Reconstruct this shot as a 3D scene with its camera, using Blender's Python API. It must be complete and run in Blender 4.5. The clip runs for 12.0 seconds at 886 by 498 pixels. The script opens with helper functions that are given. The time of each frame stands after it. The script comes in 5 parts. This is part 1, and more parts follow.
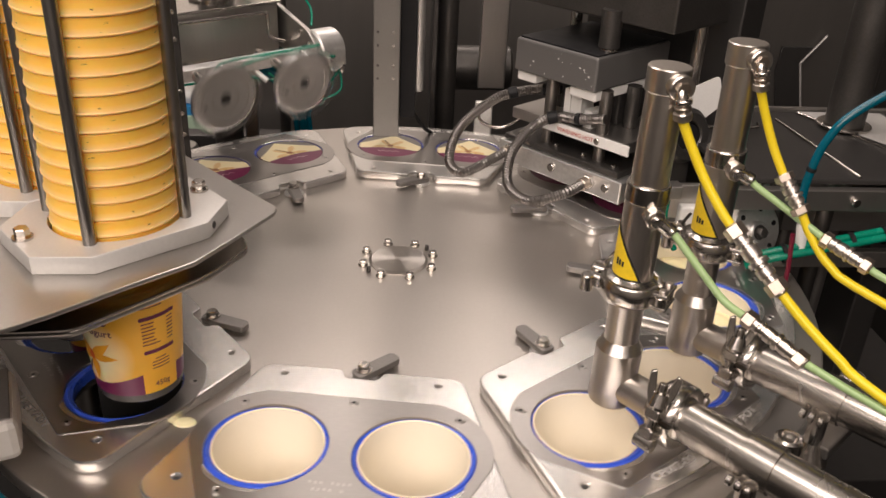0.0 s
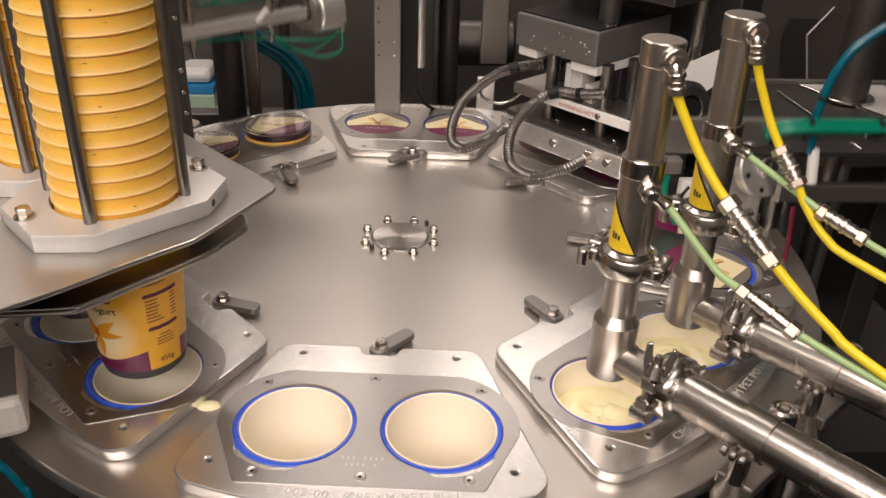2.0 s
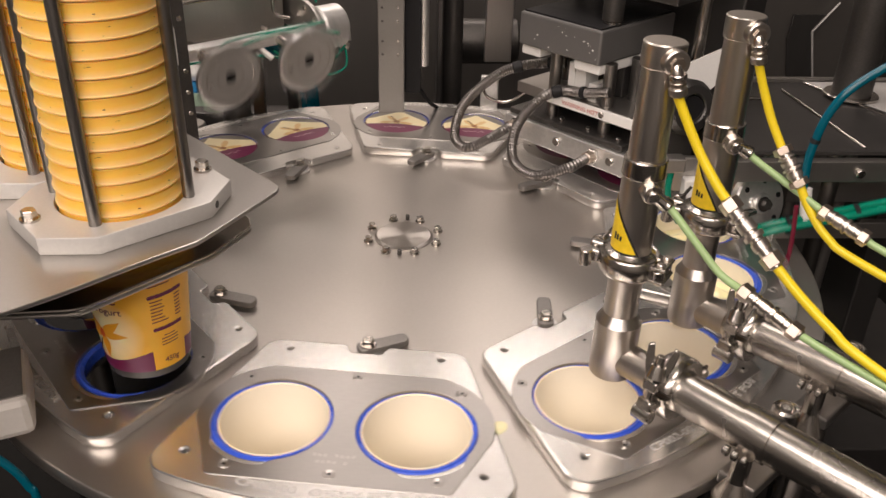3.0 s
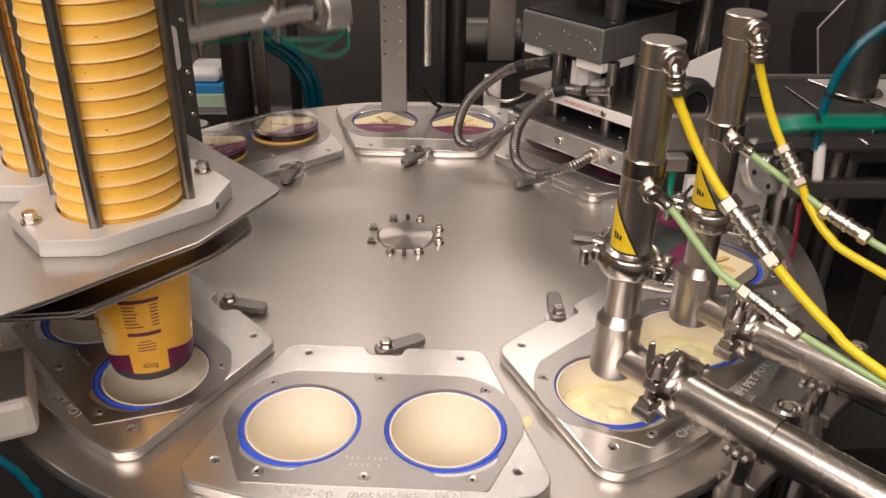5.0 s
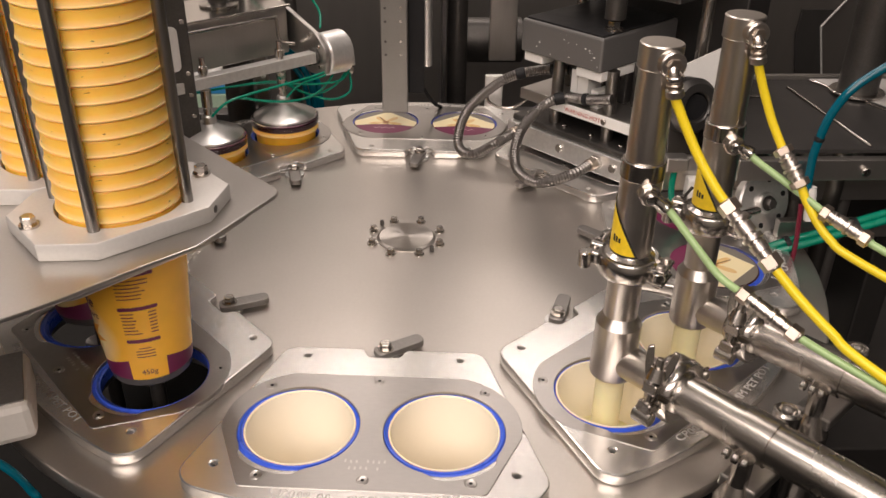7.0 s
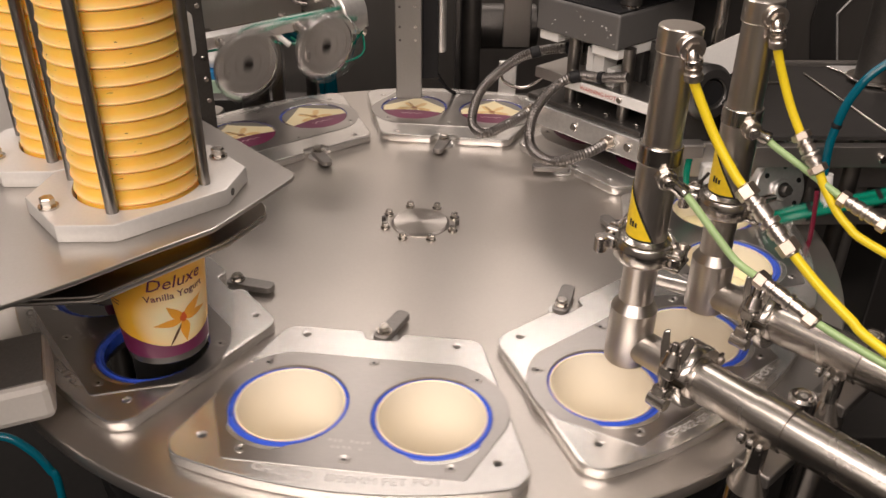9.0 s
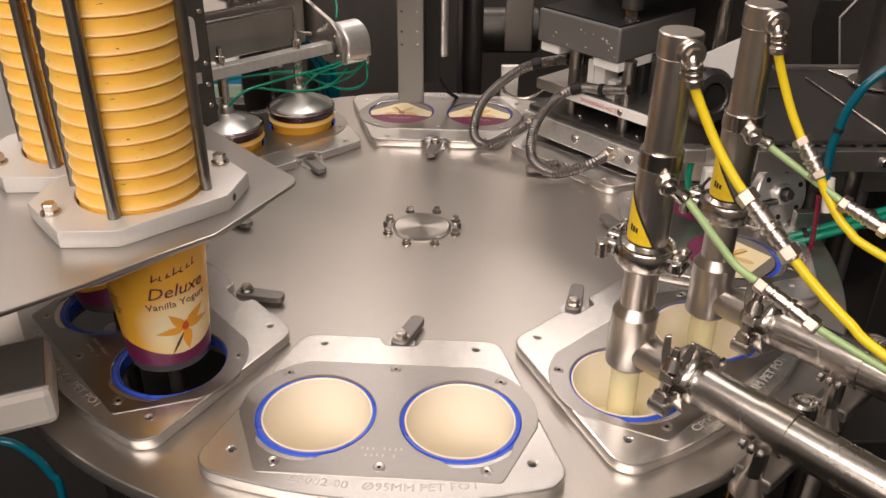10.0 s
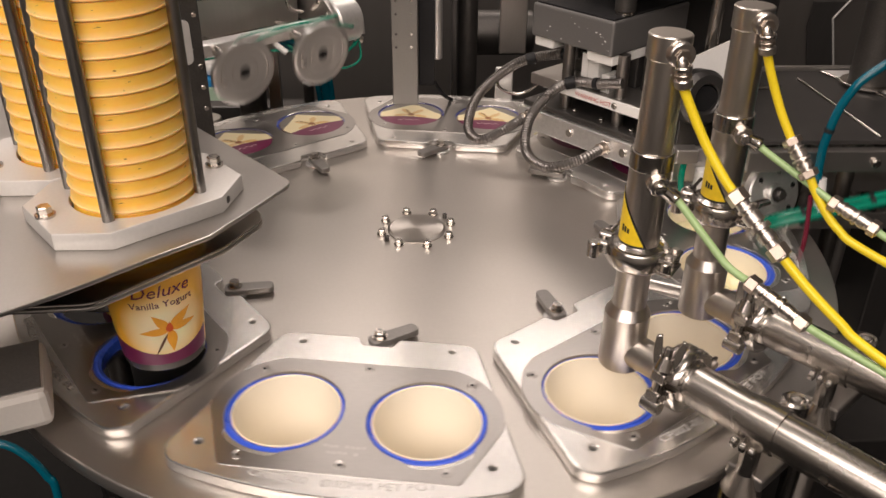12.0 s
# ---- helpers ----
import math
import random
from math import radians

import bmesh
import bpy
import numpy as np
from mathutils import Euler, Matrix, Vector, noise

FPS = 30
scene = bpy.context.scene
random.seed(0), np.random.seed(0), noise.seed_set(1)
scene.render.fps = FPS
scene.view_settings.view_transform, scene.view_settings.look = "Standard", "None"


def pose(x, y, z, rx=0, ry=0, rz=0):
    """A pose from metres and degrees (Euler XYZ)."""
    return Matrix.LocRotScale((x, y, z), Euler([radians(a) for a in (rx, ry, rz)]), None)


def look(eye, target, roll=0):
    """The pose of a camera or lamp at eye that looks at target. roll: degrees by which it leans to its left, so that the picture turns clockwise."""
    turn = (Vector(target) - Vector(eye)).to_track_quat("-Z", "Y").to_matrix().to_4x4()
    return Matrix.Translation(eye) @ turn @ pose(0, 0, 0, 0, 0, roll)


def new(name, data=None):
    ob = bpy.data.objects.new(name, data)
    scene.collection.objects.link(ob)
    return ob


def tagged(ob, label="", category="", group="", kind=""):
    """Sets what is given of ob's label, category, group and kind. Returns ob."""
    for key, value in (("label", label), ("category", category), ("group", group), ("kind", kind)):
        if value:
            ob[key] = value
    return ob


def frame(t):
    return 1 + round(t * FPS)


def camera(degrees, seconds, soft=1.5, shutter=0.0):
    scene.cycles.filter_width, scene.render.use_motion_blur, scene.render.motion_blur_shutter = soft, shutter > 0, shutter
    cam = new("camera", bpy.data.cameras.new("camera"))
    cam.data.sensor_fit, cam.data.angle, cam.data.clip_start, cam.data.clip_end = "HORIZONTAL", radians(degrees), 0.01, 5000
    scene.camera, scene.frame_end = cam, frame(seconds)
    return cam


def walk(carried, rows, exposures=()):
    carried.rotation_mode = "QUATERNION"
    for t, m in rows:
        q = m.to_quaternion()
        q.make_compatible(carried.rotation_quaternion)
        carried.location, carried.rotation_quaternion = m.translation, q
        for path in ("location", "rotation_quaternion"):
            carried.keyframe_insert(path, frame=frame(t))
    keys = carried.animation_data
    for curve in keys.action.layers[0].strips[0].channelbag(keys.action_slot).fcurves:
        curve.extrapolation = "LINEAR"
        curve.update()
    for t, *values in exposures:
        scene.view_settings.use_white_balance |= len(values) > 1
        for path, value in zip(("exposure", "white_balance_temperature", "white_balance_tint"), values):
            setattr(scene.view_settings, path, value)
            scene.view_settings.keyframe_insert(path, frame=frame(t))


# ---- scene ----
cam = camera(55.16, 12.0, soft=1.5, shutter=0.5)
# seconds, place, yaw, pitch, roll
PATH = [
    (0.0, -0.0210, -0.9141, 1.4809, -3.433, -27.459, -2.414),
    (0.5, -0.0192, -0.9155, 1.4772, -3.340, -28.227, -2.387),
    (1.0, -0.0161, -0.9151, 1.4796, -3.445, -28.899, -2.107),
    (1.5, -0.0134, -0.9189, 1.4819, -3.332, -29.026, -1.865),
    (2.0, -0.0116, -0.9205, 1.4827, -3.118, -29.005, -1.675),
    (2.5, -0.0117, -0.9212, 1.4847, -2.993, -29.074, -1.613),
    (3.0, -0.0089, -0.9214, 1.4879, -2.820, -29.289, -1.388),
    (5.0, -0.0026, -0.9214, 1.4893, -2.507, -29.390, -0.906),
    (5.5, 0.0006, -0.9182, 1.4886, -2.469, -29.571, -0.856),
    (6.0, -0.0001, -0.9142, 1.4881, -2.503, -29.654, -0.804),
    (6.5, 0.0011, -0.9145, 1.4898, -2.444, -29.556, -0.771),
    (7.0, 0.0022, -0.9183, 1.4921, -2.308, -29.515, -0.690),
    (9.0, -0.0030, -0.9212, 1.4890, -1.576, -30.282, -0.641),
    (9.5, -0.0036, -0.9217, 1.4901, -1.374, -30.114, -0.634),
    (10.0, -0.0014, -0.9211, 1.4912, -1.410, -30.092, -0.513),
    (10.5, 0.0000, -0.9187, 1.4900, -1.526, -30.088, -0.337),
    (11.0, 0.0007, -0.9191, 1.4905, -1.675, -30.107, -0.261),
    (11.5, 0.0019, -0.9217, 1.4920, -1.769, -30.128, -0.284),
    (12.0, 0.0023, -0.9255, 1.4923, -1.683, -29.921, -0.371),
]
walk(cam, [(t, pose(x, y, z, 90 + p, r, w)) for t, x, y, z, w, p, r in PATH], [(0.0, -0.08), (12.0, -0.08)])

# ---- light: area lamps, all added and unseen; dim grey surround ----
world = bpy.data.worlds.new("room")
world.use_nodes = True
scene.world = world
world.node_tree.nodes["Background"].inputs[0].default_value = (1.0, 0.93, 0.84, 1)
world.node_tree.nodes["Background"].inputs[1].default_value = 0.014


def area_lamp(x, y, z, sx, sy, watts, colour=(1.0, 0.86, 0.785), target=None):
    lamp = bpy.data.lights.new("added_light", "AREA")
    lamp.shape, lamp.size, lamp.size_y, lamp.energy, lamp.color = "RECTANGLE", sx, sy, watts, colour
    ob = new("added_light", lamp)
    ob.matrix_world = look((x, y, z), target or (x, y - 0.001, 0))
    return ob


# added over the table's back half so its steel catches a highlight
area_lamp(-0.25, 0.35, 2.45, 1.3, 0.5, 13)
# added to brighten the north wall that the table mirrors
area_lamp(-0.75, 2.3, 3.1, 3.4, 0.6, 104, target=(-0.75, 3.3, 1.2))
# added high in front, to reach down into the open pots
area_lamp(-0.4, -1.05, 2.9, 1.6, 0.6, 29)
# added behind the camera to brighten the pot stacks
area_lamp(-0.8, -2.2, 2.5, 2.4, 0.7, 38, target=(-0.25, -0.2, 1.1))
# added further back, for the upright tubes to mirror
area_lamp(0.3, -3.0, 3.1, 2.6, 0.4, 26)


# ---- materials ----
def nodes_of(name):
    m = bpy.data.materials.new(name)
    m.use_nodes = True
    return m, m.node_tree.nodes, m.node_tree.links, m.node_tree.nodes["Principled BSDF"]


def material(name, colour, rough=0.5, metal=0.0, vary=0.12, scale=40.0, stretch=(1, 1, 1), bump=0.0, rvary=0.08, spec=0.5, trans=0.0, sss=0.0):
    """A surface with two scales of variation in colour and gloss, and fine relief."""
    m, n, l, b = nodes_of(name)
    co = n.new("ShaderNodeTexCoord")
    mp = n.new("ShaderNodeMapping")
    mp.inputs["Scale"].default_value = stretch
    l.new(co.outputs["Object"], mp.inputs[0])
    fine, broad = n.new("ShaderNodeTexNoise"), n.new("ShaderNodeTexNoise")
    fine.inputs["Scale"].default_value, fine.inputs["Detail"].default_value = scale * 6, 5
    broad.inputs["Scale"].default_value, broad.inputs["Detail"].default_value = scale * 0.35, 3
    l.new(mp.outputs[0], fine.inputs["Vector"])
    l.new(co.outputs["Object"], broad.inputs["Vector"])
    mix = n.new("ShaderNodeMath")
    mix.operation = "MULTIPLY_ADD"
    mix.inputs[1].default_value = 0.5
    l.new(fine.outputs["Fac"], mix.inputs[0])
    half = n.new("ShaderNodeMath")
    half.operation = "MULTIPLY"
    half.inputs[1].default_value = 0.5
    l.new(broad.outputs["Fac"], half.inputs[0])
    l.new(half.outputs[0], mix.inputs[2])
    ramp = n.new("ShaderNodeMapRange")
    ramp.inputs["From Min"].default_value, ramp.inputs["From Max"].default_value = 0.3, 0.7
    ramp.inputs["To Min"].default_value, ramp.inputs["To Max"].default_value = 1 - vary, 1 + vary
    l.new(mix.outputs[0], ramp.inputs["Value"])
    tint = n.new("ShaderNodeVectorMath")
    tint.operation = "SCALE"
    tint.inputs[0].default_value = colour
    l.new(ramp.outputs[0], tint.inputs["Scale"])
    l.new(tint.outputs[0], b.inputs["Base Color"])
    rr = n.new("ShaderNodeMapRange")
    rr.inputs["From Min"].default_value, rr.inputs["From Max"].default_value = 0.1, 0.9
    rr.inputs["To Min"].default_value, rr.inputs["To Max"].default_value = max(0.02, rough - rvary), rough + rvary
    l.new(broad.outputs["Fac"], rr.inputs["Value"])
    l.new(rr.outputs[0], b.inputs["Roughness"])
    b.inputs["Metallic"].default_value = metal
    b.inputs["Specular IOR Level"].default_value = spec
    if trans:
        b.inputs["Transmission Weight"].default_value = trans
        b.inputs["IOR"].default_value = 1.35
    if sss:
        b.inputs["Subsurface Weight"].default_value = sss
        b.inputs["Subsurface Radius"].default_value = (0.01, 0.007, 0.004)
    if bump:
        bp = n.new("ShaderNodeBump")
        bp.inputs["Strength"].default_value, bp.inputs["Distance"].default_value = bump, 0.0006
        l.new(fine.outputs["Fac"], bp.inputs["Height"])
        l.new(bp.outputs[0], b.inputs["Normal"])
    return m


STEEL = material("polished_steel", (0.52, 0.49, 0.455), 0.22, 1.0, 0.03, 40, (1, 1, 1), 0.0, 0.02)
TABLE = material("brushed_table_steel", (0.62, 0.585, 0.545), 0.325, 0.93, 0.03, 40, (1, 1, 1), 0.0, 0.025)
CARRIER = material("milled_carrier_aluminium", (0.80, 0.785, 0.76), 0.27, 0.92, 0.03, 60, (1, 1, 1), 0.0, 0.008)
ALU = material("cast_aluminium", (0.82, 0.81, 0.79), 0.38, 0.9, 0.12, 30, (1, 1, 1), 0.15)
INSERT = material("milled_steel_insert", (0.46, 0.44, 0.42), 0.29, 0.95, 0.04, 60, (0.4, 1, 1), 0.0, 0.02)
SATIN = material("satin_steel", (0.47, 0.45, 0.425), 0.32, 0.95, 0.04, 60, (1, 1, 0.1), 0.0, 0.02)
BRUSHED = material("brushed_tube_steel", (0.69, 0.645, 0.595), 0.29, 1.0, 0.05, 60, (1, 1, 0.02), 0.0, 0.02)
PIPE = material("polished_pipe_steel", (0.50, 0.465, 0.425), 0.27, 1.0, 0.05, 60, (1, 1, 0.02), 0.0, 0.02)
OUTLET = material("brushed_outlet_steel", (0.56, 0.525, 0.485), 0.30, 1.0, 0.08, 30, (1, 1, 0.04), 0.05, 0.04)
ANOD = material("anodised_aluminium", (0.64, 0.625, 0.60), 0.45, 0.45, 0.05, 60, (1, 1, 1), 0.08)
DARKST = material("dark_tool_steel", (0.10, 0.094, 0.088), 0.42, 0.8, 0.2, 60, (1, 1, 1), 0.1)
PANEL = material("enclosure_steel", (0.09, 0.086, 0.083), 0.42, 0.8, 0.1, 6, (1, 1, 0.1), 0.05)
DISCST = material("turned_disc_aluminium", (0.62, 0.61, 0.595), 0.30, 0.97, 0.05, 60)
BOXM = material("pale_cast_box", (0.74, 0.70, 0.65), 0.45, 0.1, 0.04, 60)
ARMST = material("grey_arm_steel", (0.25, 0.24, 0.225), 0.42, 0.75, 0.05, 60)
GREYPL = material("dull_steel_block", (0.20, 0.195, 0.19), 0.48, 0.6, 0.05, 60, (1, 1, 1), 0.1)
BLACK = material("black_plastic", (0.014, 0.014, 0.015), 0.5, 0.0, 0.2, 80, spec=0.2)
BLUE = material("blue_rubber", (0.05, 0.12, 0.66), 0.28, 0.0, 0.1, 80)
YELHOSE = material("yellow_hose", (0.86, 0.66, 0.02), 0.35, 0.0, 0.05, 60)
GREENHOSE = material("pale_green_tube", (0.36, 0.52, 0.24), 0.3, 0.0, 0.06, 60)
TEAL = material("green_tube_bundle", (0.0, 0.21, 0.13), 0.25, 0.0, 0.2, 60)
BLUEHOSE = material("blue_air_tube", (0.0, 0.10, 0.15), 0.16, 0.0, 0.15, 60)
CREAM = material("vanilla_yogurt", (0.93, 0.86, 0.54), 0.25, 0.0, 0.02, 40, (1, 1, 1), 0.0, 0.05, 0.5, 0, 0.2)
POTIN = material("pot_inside_plastic", (0.985, 0.915, 0.775), 0.5, 0.0, 0.01, 40, spec=0.3)
RIMW = material("clear_pot_rim", (0.95, 0.84, 0.62), 0.3, 0.0, 0.02, 40, sss=0.3)
LIPY = material("pale_yellow_lip", (0.98, 0.60, 0.23), 0.40, 0.0, 0.04, 60, sss=0.8)
SKIRT = material("yellow_pot_skirt", (1.0, 0.565, 0.092), 0.42, 0.0, 0.03, 60, sss=0.7)
BASEPL = material("smoky_pot_base", (0.09, 0.085, 0.08), 0.12, 0.0, 0.2, 60)
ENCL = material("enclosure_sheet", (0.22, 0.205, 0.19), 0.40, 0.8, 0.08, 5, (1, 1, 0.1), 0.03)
CABLE = material("armoured_cable_steel", (0.22, 0.205, 0.195), 0.32, 0.95, 0.1, 60)
LEVER = material("worn_lever_steel", (0.30, 0.285, 0.27), 0.42, 0.8, 0.12, 60, (1, 1, 1), 0.1)
RODS = material("dark_bright_rod", (0.27, 0.255, 0.24), 0.34, 1.0, 0.1, 60, (1, 1, 0.05), 0.05)
CLEAR = material("clear_plastic", (0.98, 0.98, 0.98), 0.03, 0.0, 0.0, 40, rvary=0.01, trans=1.0)
BRASS = material("nickel_fitting", (0.54, 0.46, 0.39), 0.33, 1.0, 0.1, 80)
NICKEL = material("bright_nickel", (0.64, 0.59, 0.54), 0.30, 1.0, 0.06, 80)
BED = material("near_black_bed", (0.014, 0.014, 0.0145), 0.55, 0.0, 0.2, 20, spec=0.2)
WHITE = material("white_plastic", (0.8, 0.79, 0.76), 0.4, 0.0, 0.04, 60)
REDTXT = material("red_lettering", (0.45, 0.06, 0.03), 0.6)
BLACKTXT = material("black_lettering", (0.02, 0.02, 0.02), 0.6)
PURPTXT = material("purple_print", (0.13, 0.012, 0.06), 0.45)
ETCH = material("etched_mark", (0.63, 0.61, 0.58), 0.7, 0.35)
SIGNY = material("yellow_label", (0.85, 0.60, 0.02), 0.45)
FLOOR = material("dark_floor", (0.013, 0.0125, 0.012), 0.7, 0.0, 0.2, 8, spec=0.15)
WALL = material("cream_wall_panel", (0.58, 0.55, 0.51), 0.6, 0.0, 0.05, 4)
CEIL = material("grey_ceiling", (0.30, 0.29, 0.27), 0.7, 0.0, 0.05, 4)
PETAL = material("orange_petal_print", (0.80, 0.36, 0.02), 0.45, 0.0, 0.12, 120)
RED = material("red_print", (0.62, 0.09, 0.01), 0.45)
STEM = material("vanilla_pod_print", (0.10, 0.04, 0.01), 0.5)


def math_node(n, l, op, a, b=None, c=None):
    k = n.new("ShaderNodeMath")
    k.operation = op
    for i, v in enumerate((a, b, c)):
        if v is None:
            continue
        if isinstance(v, (int, float)):
            k.inputs[i].default_value = v
        else:
            l.new(v, k.inputs[i])
    return k.outputs[0]


def mix_colour(n, l, fac, a, b):
    k = n.new("ShaderNodeMix")
    k.data_type = "RGBA"
    l.new(fac, k.inputs[0])
    for slot, v in ((6, a), (7, b)):
        if isinstance(v, tuple):
            k.inputs[slot].default_value = (*v, 1)
        else:
            l.new(v, k.inputs[slot])
    return k.outputs[2]


POT_H, POT_R, POT_B = 0.1394, 0.0474, 0.0365


def pot_print():
    """The printed sleeve of a pot: yellow, fading to cream behind the flower, with a scalloped purple foot."""
    m, n, l, b = nodes_of("pot_print")
    co = n.new("ShaderNodeTexCoord")
    sep = n.new("ShaderNodeSeparateXYZ")
    l.new(co.outputs["Object"], sep.inputs[0])
    ang = math_node(n, l, "ARCTAN2", sep.outputs[0], math_node(n, l, "MULTIPLY", sep.outputs[1], -1.0))
    z = sep.outputs[2]
    # cream glow round the flower, which faces -y
    dz = math_node(n, l, "DIVIDE", math_node(n, l, "SUBTRACT", z, 0.048), 0.040)
    da = math_node(n, l, "DIVIDE", ang, 1.0)
    d2 = math_node(n, l, "ADD", math_node(n, l, "MULTIPLY", dz, dz), math_node(n, l, "MULTIPLY", da, da))
    glow = n.new("ShaderNodeMapRange")
    glow.inputs["From Min"].default_value, glow.inputs["From Max"].default_value = 0.15, 1.1
    glow.inputs["To Min"].default_value, glow.inputs["To Max"].default_value = 1.0, 0.0
    l.new(d2, glow.inputs["Value"])
    base = mix_colour(n, l, glow.outputs[0], (0.93, 0.50, 0.042), (0.94, 0.82, 0.53))
    # purple foot: low at the front's middle, higher towards its sides, with a clear tab at the back
    wave = math_node(n, l, "MULTIPLY_ADD", math_node(n, l, "COSINE", math_node(n, l, "MULTIPLY", ang, 2.0)), -0.006, 0.0265)
    foot = math_node(n, l, "LESS_THAN", z, wave)
    back = math_node(n, l, "ABSOLUTE", math_node(n, l, "ADD", ang, -1.57))
    tab = math_node(n, l, "GREATER_THAN", back, 0.42)
    foot = math_node(n, l, "MULTIPLY", foot, tab)
    col = mix_colour(n, l, foot, base, (0.16, 0.014, 0.075))
    noise_t = n.new("ShaderNodeTexNoise")
    noise_t.inputs["Scale"].default_value = 60
    l.new(co.outputs["Object"], noise_t.inputs["Vector"])
    v = n.new("ShaderNodeMapRange")
    v.inputs["To Min"].default_value, v.inputs["To Max"].default_value = 0.93, 1.07
    l.new(noise_t.outputs["Fac"], v.inputs["Value"])
    s = n.new("ShaderNodeVectorMath")
    s.operation = "SCALE"
    l.new(col, s.inputs[0])
    l.new(v.outputs[0], s.inputs["Scale"])
    l.new(s.outputs[0], b.inputs["Base Color"])
    b.inputs["Roughness"].default_value = 0.38
    b.inputs["Subsurface Weight"].default_value = 0.35
    b.inputs["Subsurface Radius"].default_value = (0.012, 0.007, 0.003)
    return m


def lid_print():
    """The printed foil lid: cream with a flower, a purple band towards +y, dark grey-brown at the shoulders."""
    m, n, l, b = nodes_of("lid_print")
    co = n.new("ShaderNodeTexCoord")
    sep = n.new("ShaderNodeSeparateXYZ")
    l.new(co.outputs["Object"], sep.inputs[0])
    x, y = sep.outputs[0], sep.outputs[1]
    ax = math_node(n, l, "ABSOLUTE", x)
    band = math_node(n, l, "GREATER_THAN", math_node(n, l, "MULTIPLY_ADD", math_node(n, l, "MULTIPLY", x, x), -4.0, y), 0.009)
    fl = n.new("ShaderNodeTexNoise")
    fl.inputs["Scale"].default_value, fl.inputs["Detail"].default_value = 75, 3
    l.new(co.outputs["Object"], fl.inputs["Vector"])
    r2 = math_node(n, l, "SQRT", math_node(n, l, "ADD", math_node(n, l, "MULTIPLY", x, x), math_node(n, l, "MULTIPLY", y, y)))
    a = math_node(n, l, "ARCTAN2", x, y)
    pet = math_node(n, l, "MULTIPLY_ADD", math_node(n, l, "COSINE", math_node(n, l, "MULTIPLY", a, 5.0)), 0.012, 0.016)
    flower = math_node(n, l, "LESS_THAN", r2, pet)
    soft = math_node(n, l, "MULTIPLY", flower, math_node(n, l, "MULTIPLY", fl.outputs["Fac"], 1.3))
    c = mix_colour(n, l, soft, (0.92, 0.80, 0.50), (0.72, 0.42, 0.09))
    pod = math_node(n, l, "LESS_THAN", math_node(n, l, "ABSOLUTE", math_node(n, l, "MULTIPLY_ADD", y, 0.55, x)), 0.0011)
    pod = math_node(n, l, "MULTIPLY", pod, math_node(n, l, "LESS_THAN", r2, 0.026))
    c = mix_colour(n, l, pod, c, (0.20, 0.09, 0.02))
    c = mix_colour(n, l, math_node(n, l, "LESS_THAN", r2, 0.005), c, (0.34, 0.13, 0.03))
    c = mix_colour(n, l, band, c, (0.17, 0.022, 0.075))
    line = math_node(n, l, "LESS_THAN", math_node(n, l, "ABSOLUTE", math_node(n, l, "SUBTRACT", y, math_node(n, l, "MULTIPLY_ADD", math_node(n, l, "SINE", math_node(n, l, "MULTIPLY", x, 620.0)), 0.0022, 0.0235))), 0.0009)
    line = math_node(n, l, "MULTIPLY", line, math_node(n, l, "LESS_THAN", ax, 0.017))
    c = mix_colour(n, l, line, c, (0.62, 0.45, 0.46))
    shoulder = math_node(n, l, "LESS_THAN", math_node(n, l, "MULTIPLY_ADD", ax, -0.9, y), -0.047)
    c = mix_colour(n, l, shoulder, c, (0.20, 0.18, 0.15))
    # near-black outer edge: the overcap skirt's dark reflection, put into the colour
    c = mix_colour(n, l, math_node(n, l, "GREATER_THAN", r2, 0.0490), c, (0.045, 0.012, 0.020))
    l.new(c, b.inputs["Base Color"])
    b.inputs["Roughness"].default_value = 0.32
    return m


PRINT, LIDPRINT = pot_print(), lid_print()


def scuffed(m):
    """Small dark rub marks on a plastic edge."""
    n, l = m.node_tree.nodes, m.node_tree.links
    b = n["Principled BSDF"]
    old = b.inputs["Base Color"].links[0].from_socket
    co, no, mp = n.new("ShaderNodeTexCoord"), n.new("ShaderNodeTexNoise"), n.new("ShaderNodeMapping")
    mp.inputs["Scale"].default_value = (1, 1, 3.5)
    no.inputs["Scale"].default_value, no.inputs["Detail"].default_value = 130, 2
    l.new(co.outputs["Object"], mp.inputs[0])
    l.new(mp.outputs[0], no.inputs["Vector"])
    dark = math_node(n, l, "GREATER_THAN", no.outputs["Fac"], 0.735)
    l.new(mix_colour(n, l, dark, old, (0.16, 0.08, 0.03)), b.inputs["Base Color"])


def pale_edge(m):
    """The coloured plastic thins out to a pale, clear flange at its lower edge."""
    n, l = m.node_tree.nodes, m.node_tree.links
    b = n["Principled BSDF"]
    old = b.inputs["Base Color"].links[0].from_socket
    co, sep, ramp = n.new("ShaderNodeTexCoord"), n.new("ShaderNodeSeparateXYZ"), n.new("ShaderNodeMapRange")
    l.new(co.outputs["Object"], sep.inputs[0])
    ramp.inputs["From Min"].default_value, ramp.inputs["From Max"].default_value = POT_H - 0.0070, POT_H - 0.0122
    l.new(sep.outputs[2], ramp.inputs["Value"])
    l.new(mix_colour(n, l, ramp.outputs[0], old, (0.98, 0.66, 0.30)), b.inputs["Base Color"])


pale_edge(SKIRT)
scuffed(SKIRT)


# ---- mesh helpers ----
def bm_of(fn, *a, **k):
    bm = bmesh.new()
    fn(bm, *a, **k)
    return bm


